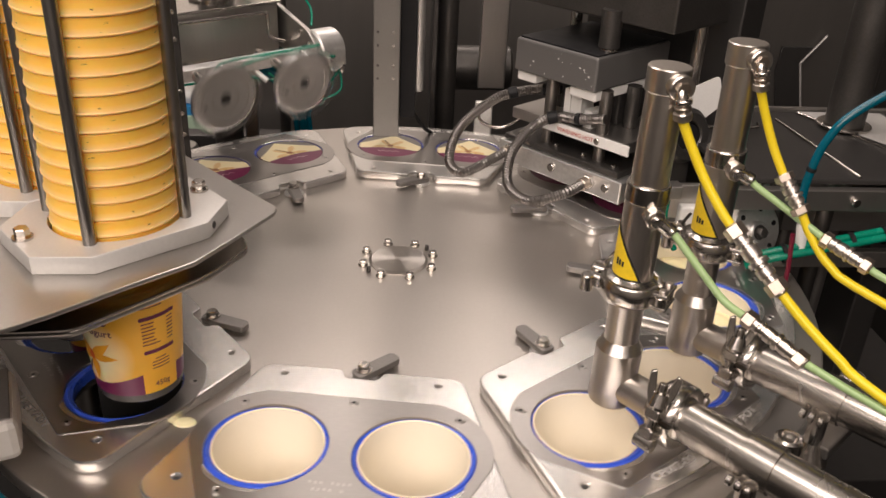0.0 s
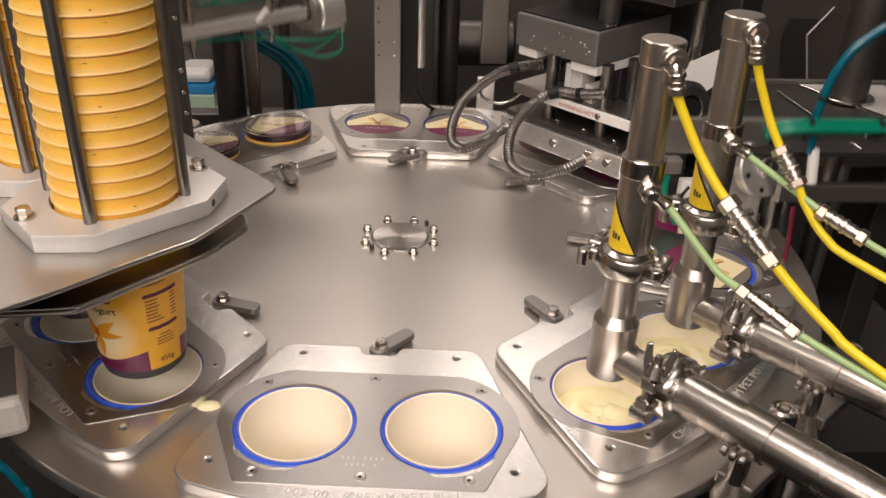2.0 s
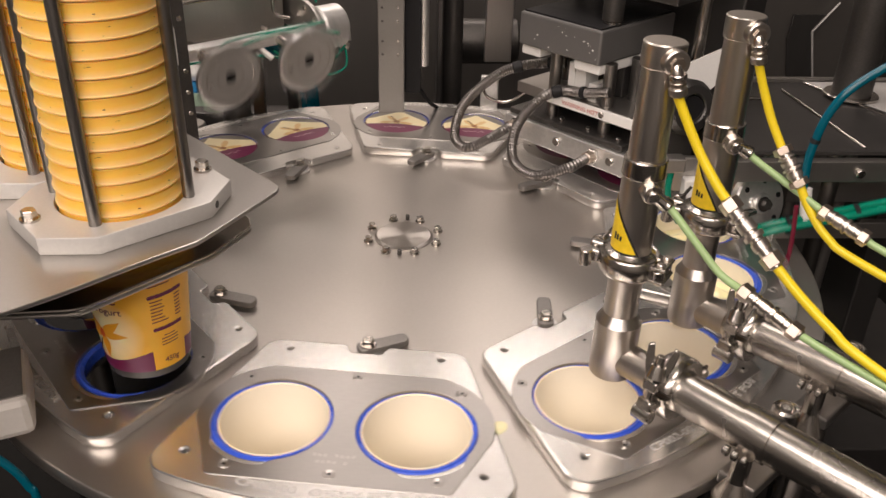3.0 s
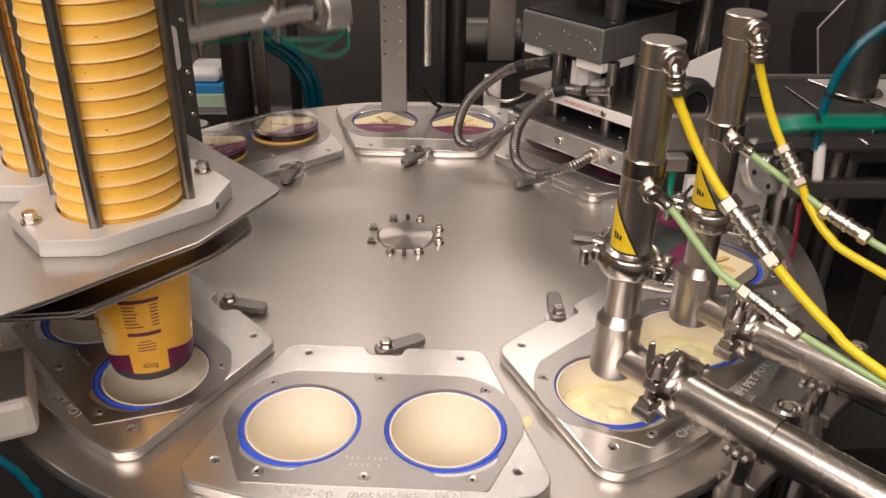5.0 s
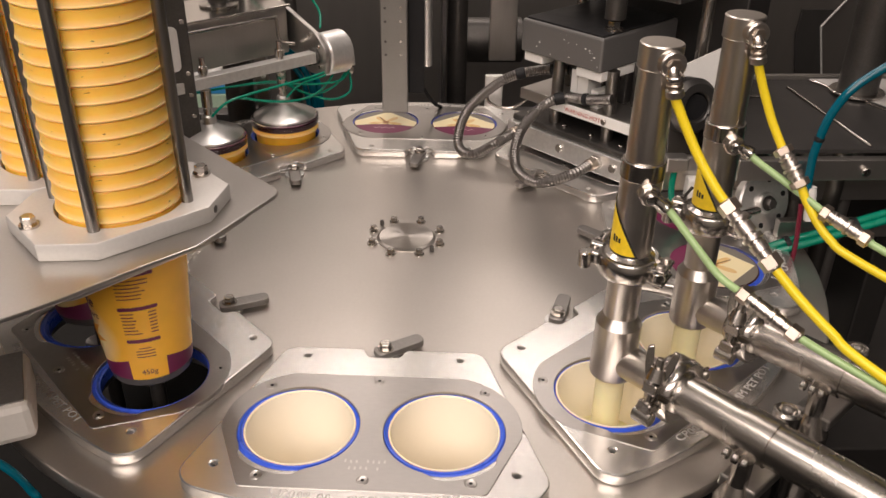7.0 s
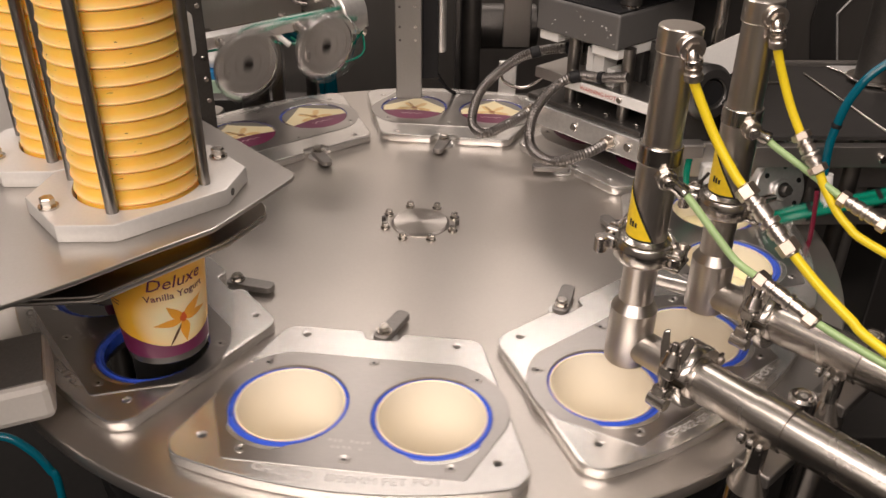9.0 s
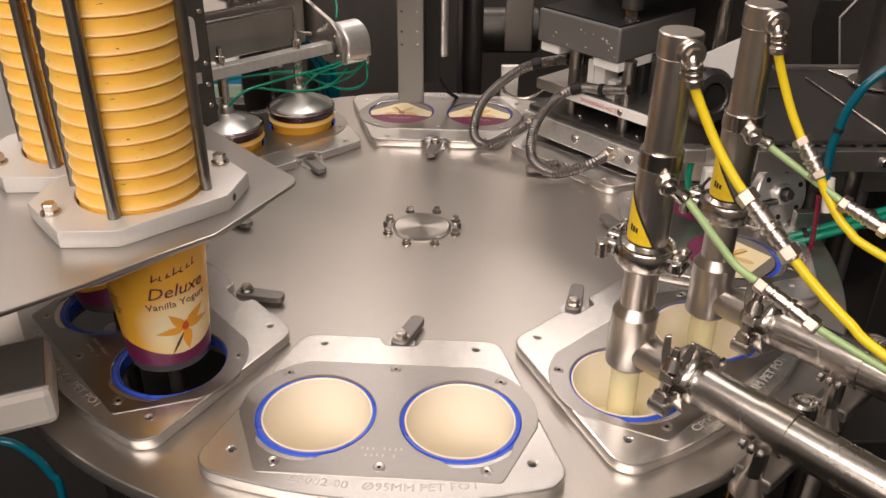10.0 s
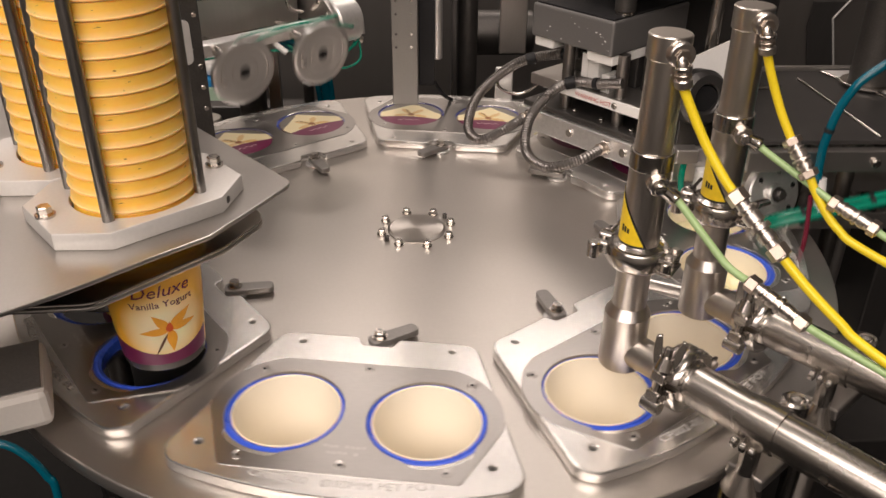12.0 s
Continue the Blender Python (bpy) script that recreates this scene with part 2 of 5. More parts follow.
def lathe(bm, profile, seg=40, m=Matrix.Identity(4), close=False):
    """Turns (radius, height) pairs about the z axis; radius 0 closes with a point."""
    rings = []
    for r, z in profile:
        if r < 1e-6:
            rings.append([bm.verts.new(m @ Vector((0, 0, z)))])
        else:
            rings.append([bm.verts.new(m @ Vector((r * math.cos(2 * math.pi * i / seg), r * math.sin(2 * math.pi * i / seg), z))) for i in range(seg)])
    pairs = list(zip(rings, rings[1:])) + ([(rings[-1], rings[0])] if close else [])
    for a, b in pairs:
        for i in range(seg):
            j = (i + 1) % seg
            q = [a[i % len(a)], a[j % len(a)], b[j % len(b)], b[i % len(b)]]
            q = [v for k, v in enumerate(q) if v not in q[:k]]
            if len(q) > 2:
                f = bm.faces.new(q)
                f.smooth = True
    for k in range(1, len(profile) - 1):
        p, q, s = (Vector(profile[k + d]) for d in (-1, 0, 1))
        if len(rings[k]) > 1 and (q - p).length > 1e-7 and (s - q).length > 1e-7 and (q - p).angle(s - q) > 0.22:
            for i in range(seg):
                e = bm.edges.get((rings[k][i], rings[k][(i + 1) % seg]))
                if e:
                    e.smooth = False
    return bm


def rod(bm, r, p0, p1, seg=20, chamfer=0.0):
    p0, p1 = Vector(p0), Vector(p1)
    h = (p1 - p0).length
    m = Matrix.Translation(p0) @ (p1 - p0).to_track_quat("Z", "Y").to_matrix().to_4x4()
    c = chamfer
    prof = [(0, 0), (r - c, 0), (r, c), (r, h - c), (r - c, h), (0, h)] if c else [(0, 0), (r, 0), (r, h), (0, h)]
    return lathe(bm, prof, seg, m)


def box(bm, x0, x1, y0, y1, z0, z1, bevel=0.0015, m=Matrix.Identity(4)):
    made = bmesh.ops.create_cube(bm, size=1)["verts"]
    bmesh.ops.transform(bm, matrix=m @ Matrix.Translation(((x0 + x1) / 2, (y0 + y1) / 2, (z0 + z1) / 2)) @ Matrix.Diagonal((x1 - x0, y1 - y0, z1 - z0, 1)), verts=made)
    if bevel:
        edges = list({e for v in made for e in v.link_edges})
        bmesh.ops.bevel(bm, geom=edges, offset=bevel, segments=2, affect="EDGES", profile=0.5)
    return bm


def hexhead(bm, r, h, p, m=Matrix.Identity(4), washer=1.35):
    """A bolt head with its washer on a surface at p."""
    m = m @ Matrix.Translation(p)
    lathe(bm, [(0, 0), (r * washer, 0), (r * washer, h * 0.22), (0, h * 0.22)], 18, m)
    lathe(bm, [(r, h * 0.22), (r, h * 0.9), (r * 0.88, h), (0, h)], 6, m)
    return bm


def smooth_path(pts, n=8):
    pts = [Vector(p) for p in pts]
    out = []
    for i in range(len(pts) - 1):
        a, b, c, d = pts[max(i - 1, 0)], pts[i], pts[i + 1], pts[min(i + 2, len(pts) - 1)]
        for k in range(n):
            t = k / n
            out.append(0.5 * ((2 * b) + (c - a) * t + (2 * a - 5 * b + 4 * c - d) * t * t + (3 * b - a - 3 * c + d) * t ** 3))
    return out + [pts[-1]]


def hose(bm, pts, r, seg=12, n=8, ribs=0.0):
    """A tube along a smooth path; ribs: depth of the corrugation of a metal conduit."""
    path = smooth_path(pts, n)
    if ribs:
        dense, step = [path[0]], 0.0016
        for a, b in zip(path, path[1:]):
            k = max(1, int((b - a).length / step))
            dense += [a.lerp(b, (i + 1) / k) for i in range(k)]
        path = dense
    up, rings = Vector((0.31, 0.2, 0.93)), []
    for i, p in enumerate(path):
        d = (path[min(i + 1, len(path) - 1)] - path[max(i - 1, 0)]).normalized()
        s = d.cross(up).normalized()
        up = s.cross(d).normalized()
        rr = r - (ribs if i % 2 else 0)
        rings.append([bm.verts.new(p + rr * (s * math.cos(2 * math.pi * k / seg) + up * math.sin(2 * math.pi * k / seg))) for k in range(seg)])
    for a, b in zip(rings, rings[1:]):
        for k in range(seg):
            f = bm.faces.new((a[k], a[(k + 1) % seg], b[(k + 1) % seg], b[k]))
            f.smooth = not ribs
    bm.faces.new(rings[0][::-1]), bm.faces.new(rings[-1])
    return bm


def rounded(pts, r, n=5):
    """An outline with its corners rounded; r is one radius or one for each corner."""
    out = []
    k = len(pts)
    for i, p in enumerate(pts):
        p, a, b = Vector(p), Vector(pts[i - 1]), Vector(pts[(i + 1) % k])
        ri = r[i] if isinstance(r, (list, tuple)) else r
        if ri <= 0:
            out.append(p)
            continue
        ri = min(ri, (a - p).length * 0.48, (b - p).length * 0.48)
        s, e = p + (a - p).normalized() * ri, p + (b - p).normalized() * ri
        for j in range(n + 1):
            t = j / n
            out.append(s * (1 - t) ** 2 + p * 2 * t * (1 - t) + e * t * t)
    return out


def circle(x, y, r, n=40):
    return [Vector((x + r * math.cos(2 * math.pi * i / n), y + r * math.sin(2 * math.pi * i / n))) for i in range(n)]


def mesh_from_curve(cu):
    ob = bpy.data.objects.new("tmp", cu)
    scene.collection.objects.link(ob)
    me = bpy.data.meshes.new_from_object(ob.evaluated_get(bpy.context.evaluated_depsgraph_get()))
    bpy.data.objects.remove(ob)
    bpy.data.curves.remove(cu)
    return me


def sheet(outlines, z0, z1, bevel=0.0008):
    """A slab cut to an outline, with holes, between two heights, as a bmesh."""
    cu = bpy.data.curves.new("tmp", "CURVE")
    cu.dimensions, cu.fill_mode = "2D", "BOTH"
    bevel = min(bevel, (z1 - z0) * 0.45)
    cu.extrude, cu.bevel_depth, cu.bevel_resolution, cu.offset = (z1 - z0) / 2 - bevel, bevel, 1, -bevel
    for o in outlines:
        s = cu.splines.new("POLY")
        s.points.add(len(o) - 1)
        for q, p in zip(s.points, o):
            q.co = (p[0], p[1], 0, 1)
        s.use_cyclic_u = True
    me = mesh_from_curve(cu)
    bm = bmesh.new()
    bm.from_mesh(me)
    bpy.data.meshes.remove(me)
    bmesh.ops.remove_doubles(bm, verts=bm.verts, dist=2e-5)
    bmesh.ops.translate(bm, vec=(0, 0, (z0 + z1) / 2), verts=bm.verts)
    return bm


def lettering(text, size, depth=0.0003, shear=0.0):
    cu = bpy.data.curves.new("tmp", "FONT")
    cu.body, cu.size, cu.extrude, cu.align_x, cu.shear, cu.resolution_u = text, size, depth, "CENTER", shear, 2
    me = mesh_from_curve(cu)
    bm = bmesh.new()
    bm.from_mesh(me)
    bpy.data.meshes.remove(me)
    return bm


def moved(bm, m):
    bmesh.ops.transform(bm, matrix=m, verts=bm.verts)
    return bm


def mesh(name, bm, mat):
    bmesh.ops.recalc_face_normals(bm, faces=bm.faces)
    for e in bm.edges:
        if len(e.link_faces) == 2 and e.calc_face_angle(0) > 0.7:
            e.smooth = False
    me = bpy.data.meshes.new(name)
    bm.to_mesh(me)
    bm.free()
    for x in (mat if isinstance(mat, (list, tuple)) else [mat]):
        me.materials.append(x)
    return me


def part(name, bm, mat, parent, label="", m=None):
    """One mesh object under a thing or under a part; bm may be a mesh that is shared."""
    ob = new(name, bm if isinstance(bm, bpy.types.Mesh) else mesh(name, bm, mat))
    ob.parent = parent
    if m is not None:
        ob.matrix_basis = m
    return tagged(ob, label) if label else ob


def thing(name, label, category, m=None, group="", kind=""):
    ob = new(name)
    ob.empty_display_size = 0.02
    if m is not None:
        ob.matrix_world = m
    return tagged(ob, label, category, group, kind)


def solid(name, bm, mat, label, category, group="", kind="", m=None):
    ob = new(name, mesh(name, bm, mat))
    if m is not None:
        ob.matrix_world = m
    return tagged(ob, label, category, group, kind)


# ---- plan: table axis at the origin, carrier tops at 1.0 m; stations every 45 degrees ----
DWELL = -4.85
POT_U, POT_V = 0.0622, 0.3589


def station(k, turn=0.0):
    """The frame of a station: x along the rim, -y outwards."""
    return Matrix.Rotation(radians(45 * k + DWELL + turn), 4, "Z")


def spot(k, s, turn=0.0):
    return station(k, turn) @ Vector((s * POT_U, -POT_V, 0))


# ---- the room: its walls and ceiling are unseen, added for the steel to mirror ----
def room():
    solid("floor", bm_of(box, -4, 4, -4, 4, -0.1, 0.0, 0), FLOOR, "near-black factory floor", "floor", kind="structure")
    for nm, b in (("wall_north", (-4, 4, 4, 4.1, 0, 3.2)), ("wall_south", (-4, 4, -4.1, -4, 0, 3.2)), ("wall_west", (-4.1, -4, -4, 4, 0, 3.2)), ("wall_east", (4, 4.1, -4, 4, 0, 3.2))):
        solid(nm, bm_of(box, *b, 0), WALL, "pale unseen room wall, added for reflections", "wall", kind="structure")
    solid("ceiling", bm_of(box, -4, 4, -4, 4, 3.2, 3.3, 0), CEIL, "grey unseen ceiling, added for reflections", "ceiling", kind="structure")


room()


# ---- the indexing table ----
def carrier_outline():
    side = [(-0.0200, -0.2475), (-0.0150, -0.2600), (0.0150, -0.2600), (0.0200, -0.2475), (0.0950, -0.2475), (0.1505, -0.4180)]
    arc = [(0.457 * math.sin(a), -0.457 * math.cos(a)) for a in np.linspace(0.315, -0.315, 13)]
    pts = side + arc + [(-0.1505, -0.4180), (-0.0950, -0.2475)]
    return rounded(pts, [0.004, 0.004, 0.004, 0.004, 0.014, 0.014] + [0.012] + [0] * 11 + [0.012] + [0.014, 0.014], 5)


def insert_outline():
    pts = [(-0.080, -0.2905), (0.080, -0.2905)]
    pts += [(0.0622 + 0.067 * math.sin(a), -0.3560 + 0.067 * math.cos(a)) for a in np.linspace(0.5, 1.75, 9)]
    pts += [(0.0985, -0.4340), (-0.0985, -0.4340)]
    pts += [(-0.0622 - 0.067 * math.sin(a), -0.3560 + 0.067 * math.cos(a)) for a in np.linspace(1.75, 0.5, 9)]
    return rounded(pts, [0.004, 0.004] + [0] * 9 + [0.004, 0.004] + [0] * 9, 3)


CORNER_HOLES = [(s * u, -v) for u, v in ((0.0733, 0.2609), (0.1226, 0.410)) for s in (-1, 1)]
INSERT_SCREWS = [(s * u, -v) for u, v in ((0.097, 0.310), (0.0859, 0.4223)) for s in (-1, 1)] + [(0, -0.298), (0, -0.4235)]
HOLES = [(s * POT_U, -POT_V) for s in (-1, 1)]
TABLE_Z = 0.988


def notched(x, y):
    """The insert's opening: a circle cut wider towards the rim of the table, where the ring below shows."""
    cx, cy, out = x * 1.006, y - 0.0034, math.copysign(22, x)
    pts = []
    for i in range(64):
        a = 2 * math.pi * i / 64
        off = abs((math.degrees(a) - (270 + out) + 180) % 360 - 180)
        r = 0.0522 + 0.0058 * max(0.0, min(1.0, (36 - off) / 10))
        pts.append((cx + r * math.cos(a), cy + r * math.sin(a)))
    return pts[::-1]


def make_table():
    table = thing("indexing_table", "round brushed steel indexing table with eight bolted pot carriers", "machine table", Matrix.Identity(4))
    through_holes = []
    for k in range(8):
        m = station(k)
        for s in (-1, 1):
            c = m @ Vector((s * POT_U, -POT_V, 0))
            through_holes.append(circle(c.x, c.y, 0.054, 40)[::-1])
    part("disc", sheet([circle(0, 0, 0.487, 180)] + through_holes, 0.9735, TABLE_Z, 0.002), TABLE, table, "warm grey brushed steel disc with a rounded edge")
    hub = part("hub_cap", bm_of(lathe, [(0, 0.9915), (0.033, 0.9915), (0.0358, 0.9895), (0.0358, 0.9875), (0, 0.9875)], 64), HUBM, table, "turned steel centre cap")
    bolt = mesh("hub_bolt", bm_of(hexhead, 0.0045, 0.0075, (0, 0, 0)), STEEL)
    for i in range(8):
        a = radians(45 * i + 20)
        part("hub_bolt", bolt, None, hub, "", pose(0.0445 * math.cos(a), 0.0445 * math.sin(a), TABLE_Z))
    stud = mesh("stud", bm_of(rod, 0.0026, (0, 0, 0), (0, 0, 0.007), 12, 0.0005), DARKST)
    for a in (42, 222):
        part("stud", stud, None, hub, "", pose(0.0455 * math.cos(radians(a)), 0.0455 * math.sin(radians(a)), TABLE_Z))
    plate_me = mesh("carrier_plate", sheet([carrier_outline()] + [circle(x, y, 0.0556, 44)[::-1] for x, y in HOLES] + [circle(x, y, 0.0031, 14)[::-1] for x, y in CORNER_HOLES], TABLE_Z + 0.0003, 1.0, 0.0016), CARRIER)
    insert_me = mesh("insert", sheet([insert_outline()] + [notched(x, y) for x, y in HOLES], 0.9965, 1.0009, 0.0005), INSERT)
    gasket_me = mesh("gasket", bm_of(lathe, [(0.0490, 0.985), (0.0480, 0.9968), (0.0482, 0.9976), (0.0496, 0.9981), (0.0502, 0.9990), (0.0512, 0.9998), (0.0520, 0.9996), (0.0524, 0.9980), (0.0553, 0.9976), (0.0553, 0.9900), (0.0525, 0.985)], 64, Matrix.Identity(4), True), BLUE)
    screw_me = mesh("screw", bm_of(lathe, [(0.0016, 0.0004), (0.0031, 0.0006), (0.0034, 0.0001), (0.0043, 0.0002), (0.0048, 0.0005), (0.0052, 0.0002), (0.0052, -0.001)], 20), SATIN)
    socket_me = mesh("socket", bm_of(lathe, [(0, 0.0002), (0.0024, 0.0002)], 6), BLACK)
    # black plugs put the shade inside the corner holes into colour
    shade_me = mesh("hole_shade", bm_of(lathe, [(0.0008, 0.003), (0.0012, 0.0045), (0.0026, 0.0045), (0.0029, 0.0)], 12), BLACK)
    words = lettering("CP002-00   \u00d895MM PET POT", 0.0112, 0.0001)
    wide = max(v.co.x for v in words.verts)
    for v in words.verts:
        a = (v.co.x - wide) * 1.12 / 0.45 + 0.183
        r = 0.4475 - v.co.y
        v.co = (r * math.sin(a), -r * math.cos(a), v.co.z + 1.0002)
    mark_me = mesh("engraving", words, ETCH)
    bar_me = mesh("worn_mark", bm_of(box, -0.0008, 0.0008, -0.0016, 0.0016, 0, 0.00012, 0), ETCH)
    lever = sheet([rounded([(-0.0085, -0.011), (0.0085, -0.011), (0.0072, 0.041), (-0.0072, 0.041)], [0.006, 0.006, 0.0062, 0.0062], 6)], 0.0035, 0.0105, 0.001)
    lever_me = mesh("lever", lever, LEVER)
    seat_me = mesh("pivot_plate", sheet([circle(0, 0, 0.0135, 28)], 0.0, 0.0035, 0.0008), ALU)
    bolt_me = mesh("pivot_bolt", bm_of(hexhead, 0.0058, 0.0075, (0, 0, 0.0105)), STEEL)
    tilt = [-42, -8, -10, -30, -53, -20, -56, -60]
    for k in range(8):
        m = station(k)
        plate = part("carrier_plate", plate_me, None, table, "rounded aluminium pot carrier for two pots", m)
        part("insert", insert_me, None, plate, "dull grey steel insert")
        for x, y in HOLES:
            part("gasket", gasket_me, None, plate, "blue rubber ring", pose(x, y, 0))
        for x, y in INSERT_SCREWS:
            part("screw", screw_me, None, plate, "countersunk socket screw", pose(x, y, 1.0008))
            part("screw_socket", socket_me, None, plate, "", pose(x, y, 1.0009))
        for x, y in CORNER_HOLES:
            part("hole_shade", shade_me, None, plate, "black plug for the shade in a corner hole", pose(x, y, 0.9884))
        part("engraving", mark_me, None, plate, "engraved lettering")
        for i, (x, y) in enumerate([(-0.0165 + 0.0046 * q + 0.004 * w, -0.4025 - 0.0075 * w) for w in (0, 1) for q in range(8 - 2 * w) if q != 3 + w]):
            part("worn_mark", bar_me, None, plate, "", pose(x, y + 0.0004 * math.sin(4.3 * i + 1), 1.00085, 0, 0, 5 * math.sin(7.0 * i)))
        clamp = part("swivel_clamp", lever_me, None, table, "steel swivel lever with bolt", m @ pose(0, -0.2445, TABLE_Z, 0, 0, tilt[k]))
        part("pivot_plate", seat_me, None, clamp)
        part("pivot_bolt", bolt_me, None, clamp)
    drip = part("dried_drip", bm_of(lathe, [(0, 0.0035), (0.005, 0.003), (0.0095, 0.0012), (0.0105, 0)], 16), CREAM, table, "dried yogurt drip", pose(-0.1734, -0.3175, TABLE_Z))
    drip.scale = (1.0, 0.7, 1.0)
    return table


def hub_material():
    """Facing marks of a lathe: gloss stretched round the centre."""
    m = STEEL.copy()
    m.name = "turned_steel"
    b = m.node_tree.nodes["Principled BSDF"]
    b.inputs["Anisotropic"].default_value = 0.95
    m.node_tree.links.remove(b.inputs["Roughness"].links[0])
    b.inputs["Roughness"].default_value = 0.36
    t = m.node_tree.nodes.new("ShaderNodeTangent")
    t.direction_type, t.axis = "RADIAL", "Z"
    m.node_tree.links.new(t.outputs[0], b.inputs["Tangent"])
    return m


HUBM = hub_material()
table = make_table()


# ---- pots ----
def wall_r(z):
    return POT_B + (POT_R - 0.0006 - POT_B) * (z - 0.0) / POT_H


def on_pot(bm, a0=0.0, lift=0.0004):
    """Wraps flat print (x along, y up, in metres) round the pot's wall; a0 in degrees from the flower's middle."""
    for v in bm.verts:
        z = v.co.y
        r = wall_r(z) + lift + v.co.z
        a = radians(a0) + v.co.x / wall_r(0.055)
        v.co = (r * math.sin(a), -r * math.cos(a), z)
    return bm


def flat_poly(bm, pts):
    bm.faces.new([bm.verts.new((x, y, 0)) for x, y in pts])
    return bm


def fine(bm, cuts=2):
    bmesh.ops.triangulate(bm, faces=bm.faces)
    bmesh.ops.subdivide_edges(bm, edges=[e for e in bm.edges if e.calc_length() > 0.004], cuts=cuts)
    return bm


def petal(cx, cy, ang, length, width):
    bm = bmesh.new()
    ca, sa = math.cos(radians(ang)), math.sin(radians(ang))
    up, dn = [], []
    for i in range(13):
        t = i / 12
        w = width * math.sin(math.pi * t ** 0.8) * (1 - 0.35 * t)
        up.append((t * length, w)), dn.append((t * length, -w * 0.8))
    for (x0, y0), (x1, y1), (x2, y2), (x3, y3) in zip(dn, dn[1:], up[1:], up):
        q = [(cx + x * ca - y * sa, cy + x * sa + y * ca) for x, y in ((x0, y0), (x1, y1), (x2, y2), (x3, y3))]
        bm.faces.new([bm.verts.new((x, y, 0)) for x, y in q])
    bmesh.ops.remove_doubles(bm, verts=bm.verts, dist=1e-6)
    return bm


def joined(bms):
    out = bmesh.new()
    for b in bms:
        me = bpy.data.meshes.new("tmp")
        b.to_mesh(me)
        b.free()
        out.from_mesh(me)
        bpy.data.meshes.remove(me)
    return out


POTS = {}


def pot_meshes():
    h = POT_H
    body = [(0, 0.0092), (wall_r(0.009) - 0.001, 0.0088), (wall_r(0.009), 0.0092)] + [(wall_r(z), z) for z in np.linspace(0.012, h - 0.0055, 12)]
    POTS["body"] = mesh("body", bm_of(lathe, body, 56), PRINT)
    POTS["lining"] = mesh("lining", bm_of(lathe, [(0, 0.0102)] + [(wall_r(z) - 0.0009, z) for z in np.linspace(0.0102, h - 0.001, 8)], 56), POTIN)
    POTS["rim"] = mesh("rim", bm_of(lathe, [(wall_r(h) - 0.0009, h - 0.001), (wall_r(h), h + 0.0003), (POT_R + 0.0001, h + 0.0003), (POT_R + 0.0004, h - 0.0004), (wall_r(h), h - 0.0012)], 56), RIMW)
    POTS["skirt"] = mesh("skirt", bm_of(lathe, [(wall_r(h) + 0.0002, h - 0.0006), (0.0480, h - 0.0008), (0.0487, h - 0.0018), (0.0488, h - 0.0050), (0.0491, h - 0.0085), (0.0495, h - 0.0106), (0.0497, h - 0.0122), (0.0494, h - 0.0130), (0.0486, h - 0.0134), (0.0470, h - 0.0130), (wall_r(h - 0.012), h - 0.0115)], 56), SKIRT)
    POTS["lip"] = mesh("lip", bm_of(lathe, [(0.0494, h - 0.0114), (0.0499, h - 0.0117), (0.0502, h - 0.0123), (0.0501, h - 0.0131), (0.0493, h - 0.0136), (0.0482, h - 0.0133)], 56), LIPY)
    POTS["foot"] = mesh("foot", bm_of(lathe, [(0, 0.0025), (POT_B - 0.006, 0.0025), (POT_B - 0.004, 0.0), (POT_B - 0.002, 0.0), (POT_B - 0.0005, 0.002), (wall_r(0.0095) - 0.0002, 0.0095)], 48), BASEPL)
    t1 = moved(lettering("Deluxe", 0.0168, 0.0001, 0.25), pose(0.0, 0.0825, 0))
    t2 = moved(lettering("Vanilla Yogurt", 0.0094, 0.0001), pose(0.0, 0.0715, 0))
    script = bmesh.new()
    for i, (w_, k) in enumerate(((0.0050, 0.5), (0.0030, -0.3), (0.0040, 0.2), (0.0060, 0.35), (0.0035, -0.2), (0.0045, 0.15), (0.0030, 0.3))):
        x, y = -0.019 + 0.0056 * i, 0.1005 + 0.0009 * i
        flat_poly(script, [(x, y), (x + w_, y + k * w_), (x + w_, y + k * w_ + 0.0012), (x, y + 0.0012)])
        flat_poly(script, [(x, y), (x + 0.0011, y), (x + 0.0026, y + 0.0045 + 0.003 * (i % 3 == 0)), (x + 0.0015, y + 0.0045 + 0.003 * (i % 3 == 0))])
    POTS["script_bars"] = mesh("script_bars", on_pot(script), PURPTXT)
    POTS["title"] = mesh("title", on_pot(fine(joined([t1, t2]), 1)), PURPTXT)
    pet = joined([petal(0.003, 0.047, a, l, w) for a, l, w in ((40, 0.027, 0.0062), (4, 0.026, 0.0050), (128, 0.022, 0.0054), (184, 0.027, 0.0050), (272, 0.025, 0.0060))])
    POTS["flower"] = mesh("flower", on_pot(pet, 0, 0.0005), PETAL)
    POTS["flower_heart"] = mesh("flower_heart", on_pot(joined([petal(0.003, 0.044, 88, 0.011, 0.0042)]), 0, 0.0008), RED)
    POTS["stem"] = mesh("stem", on_pot(joined([petal(0.0005, 0.043, 240, 0.028, 0.0016)]), 0, 0.0008), STEM)
    for nm, y, w in (("upper_bar", 0.1205, 0.031), ("heading_bar", 0.0865, 0.031), ("lower_bar", 0.0525, 0.028)):
        bars = bmesh.new()
        flat_poly(bars, rounded([(-w / 2, y - 0.0019), (w / 2, y - 0.0019), (w / 2, y + 0.0019), (-w / 2, y + 0.0019)], 0.0017, 3))
        POTS[nm] = mesh(nm, on_pot(fine(bars), 90), PURPTXT)
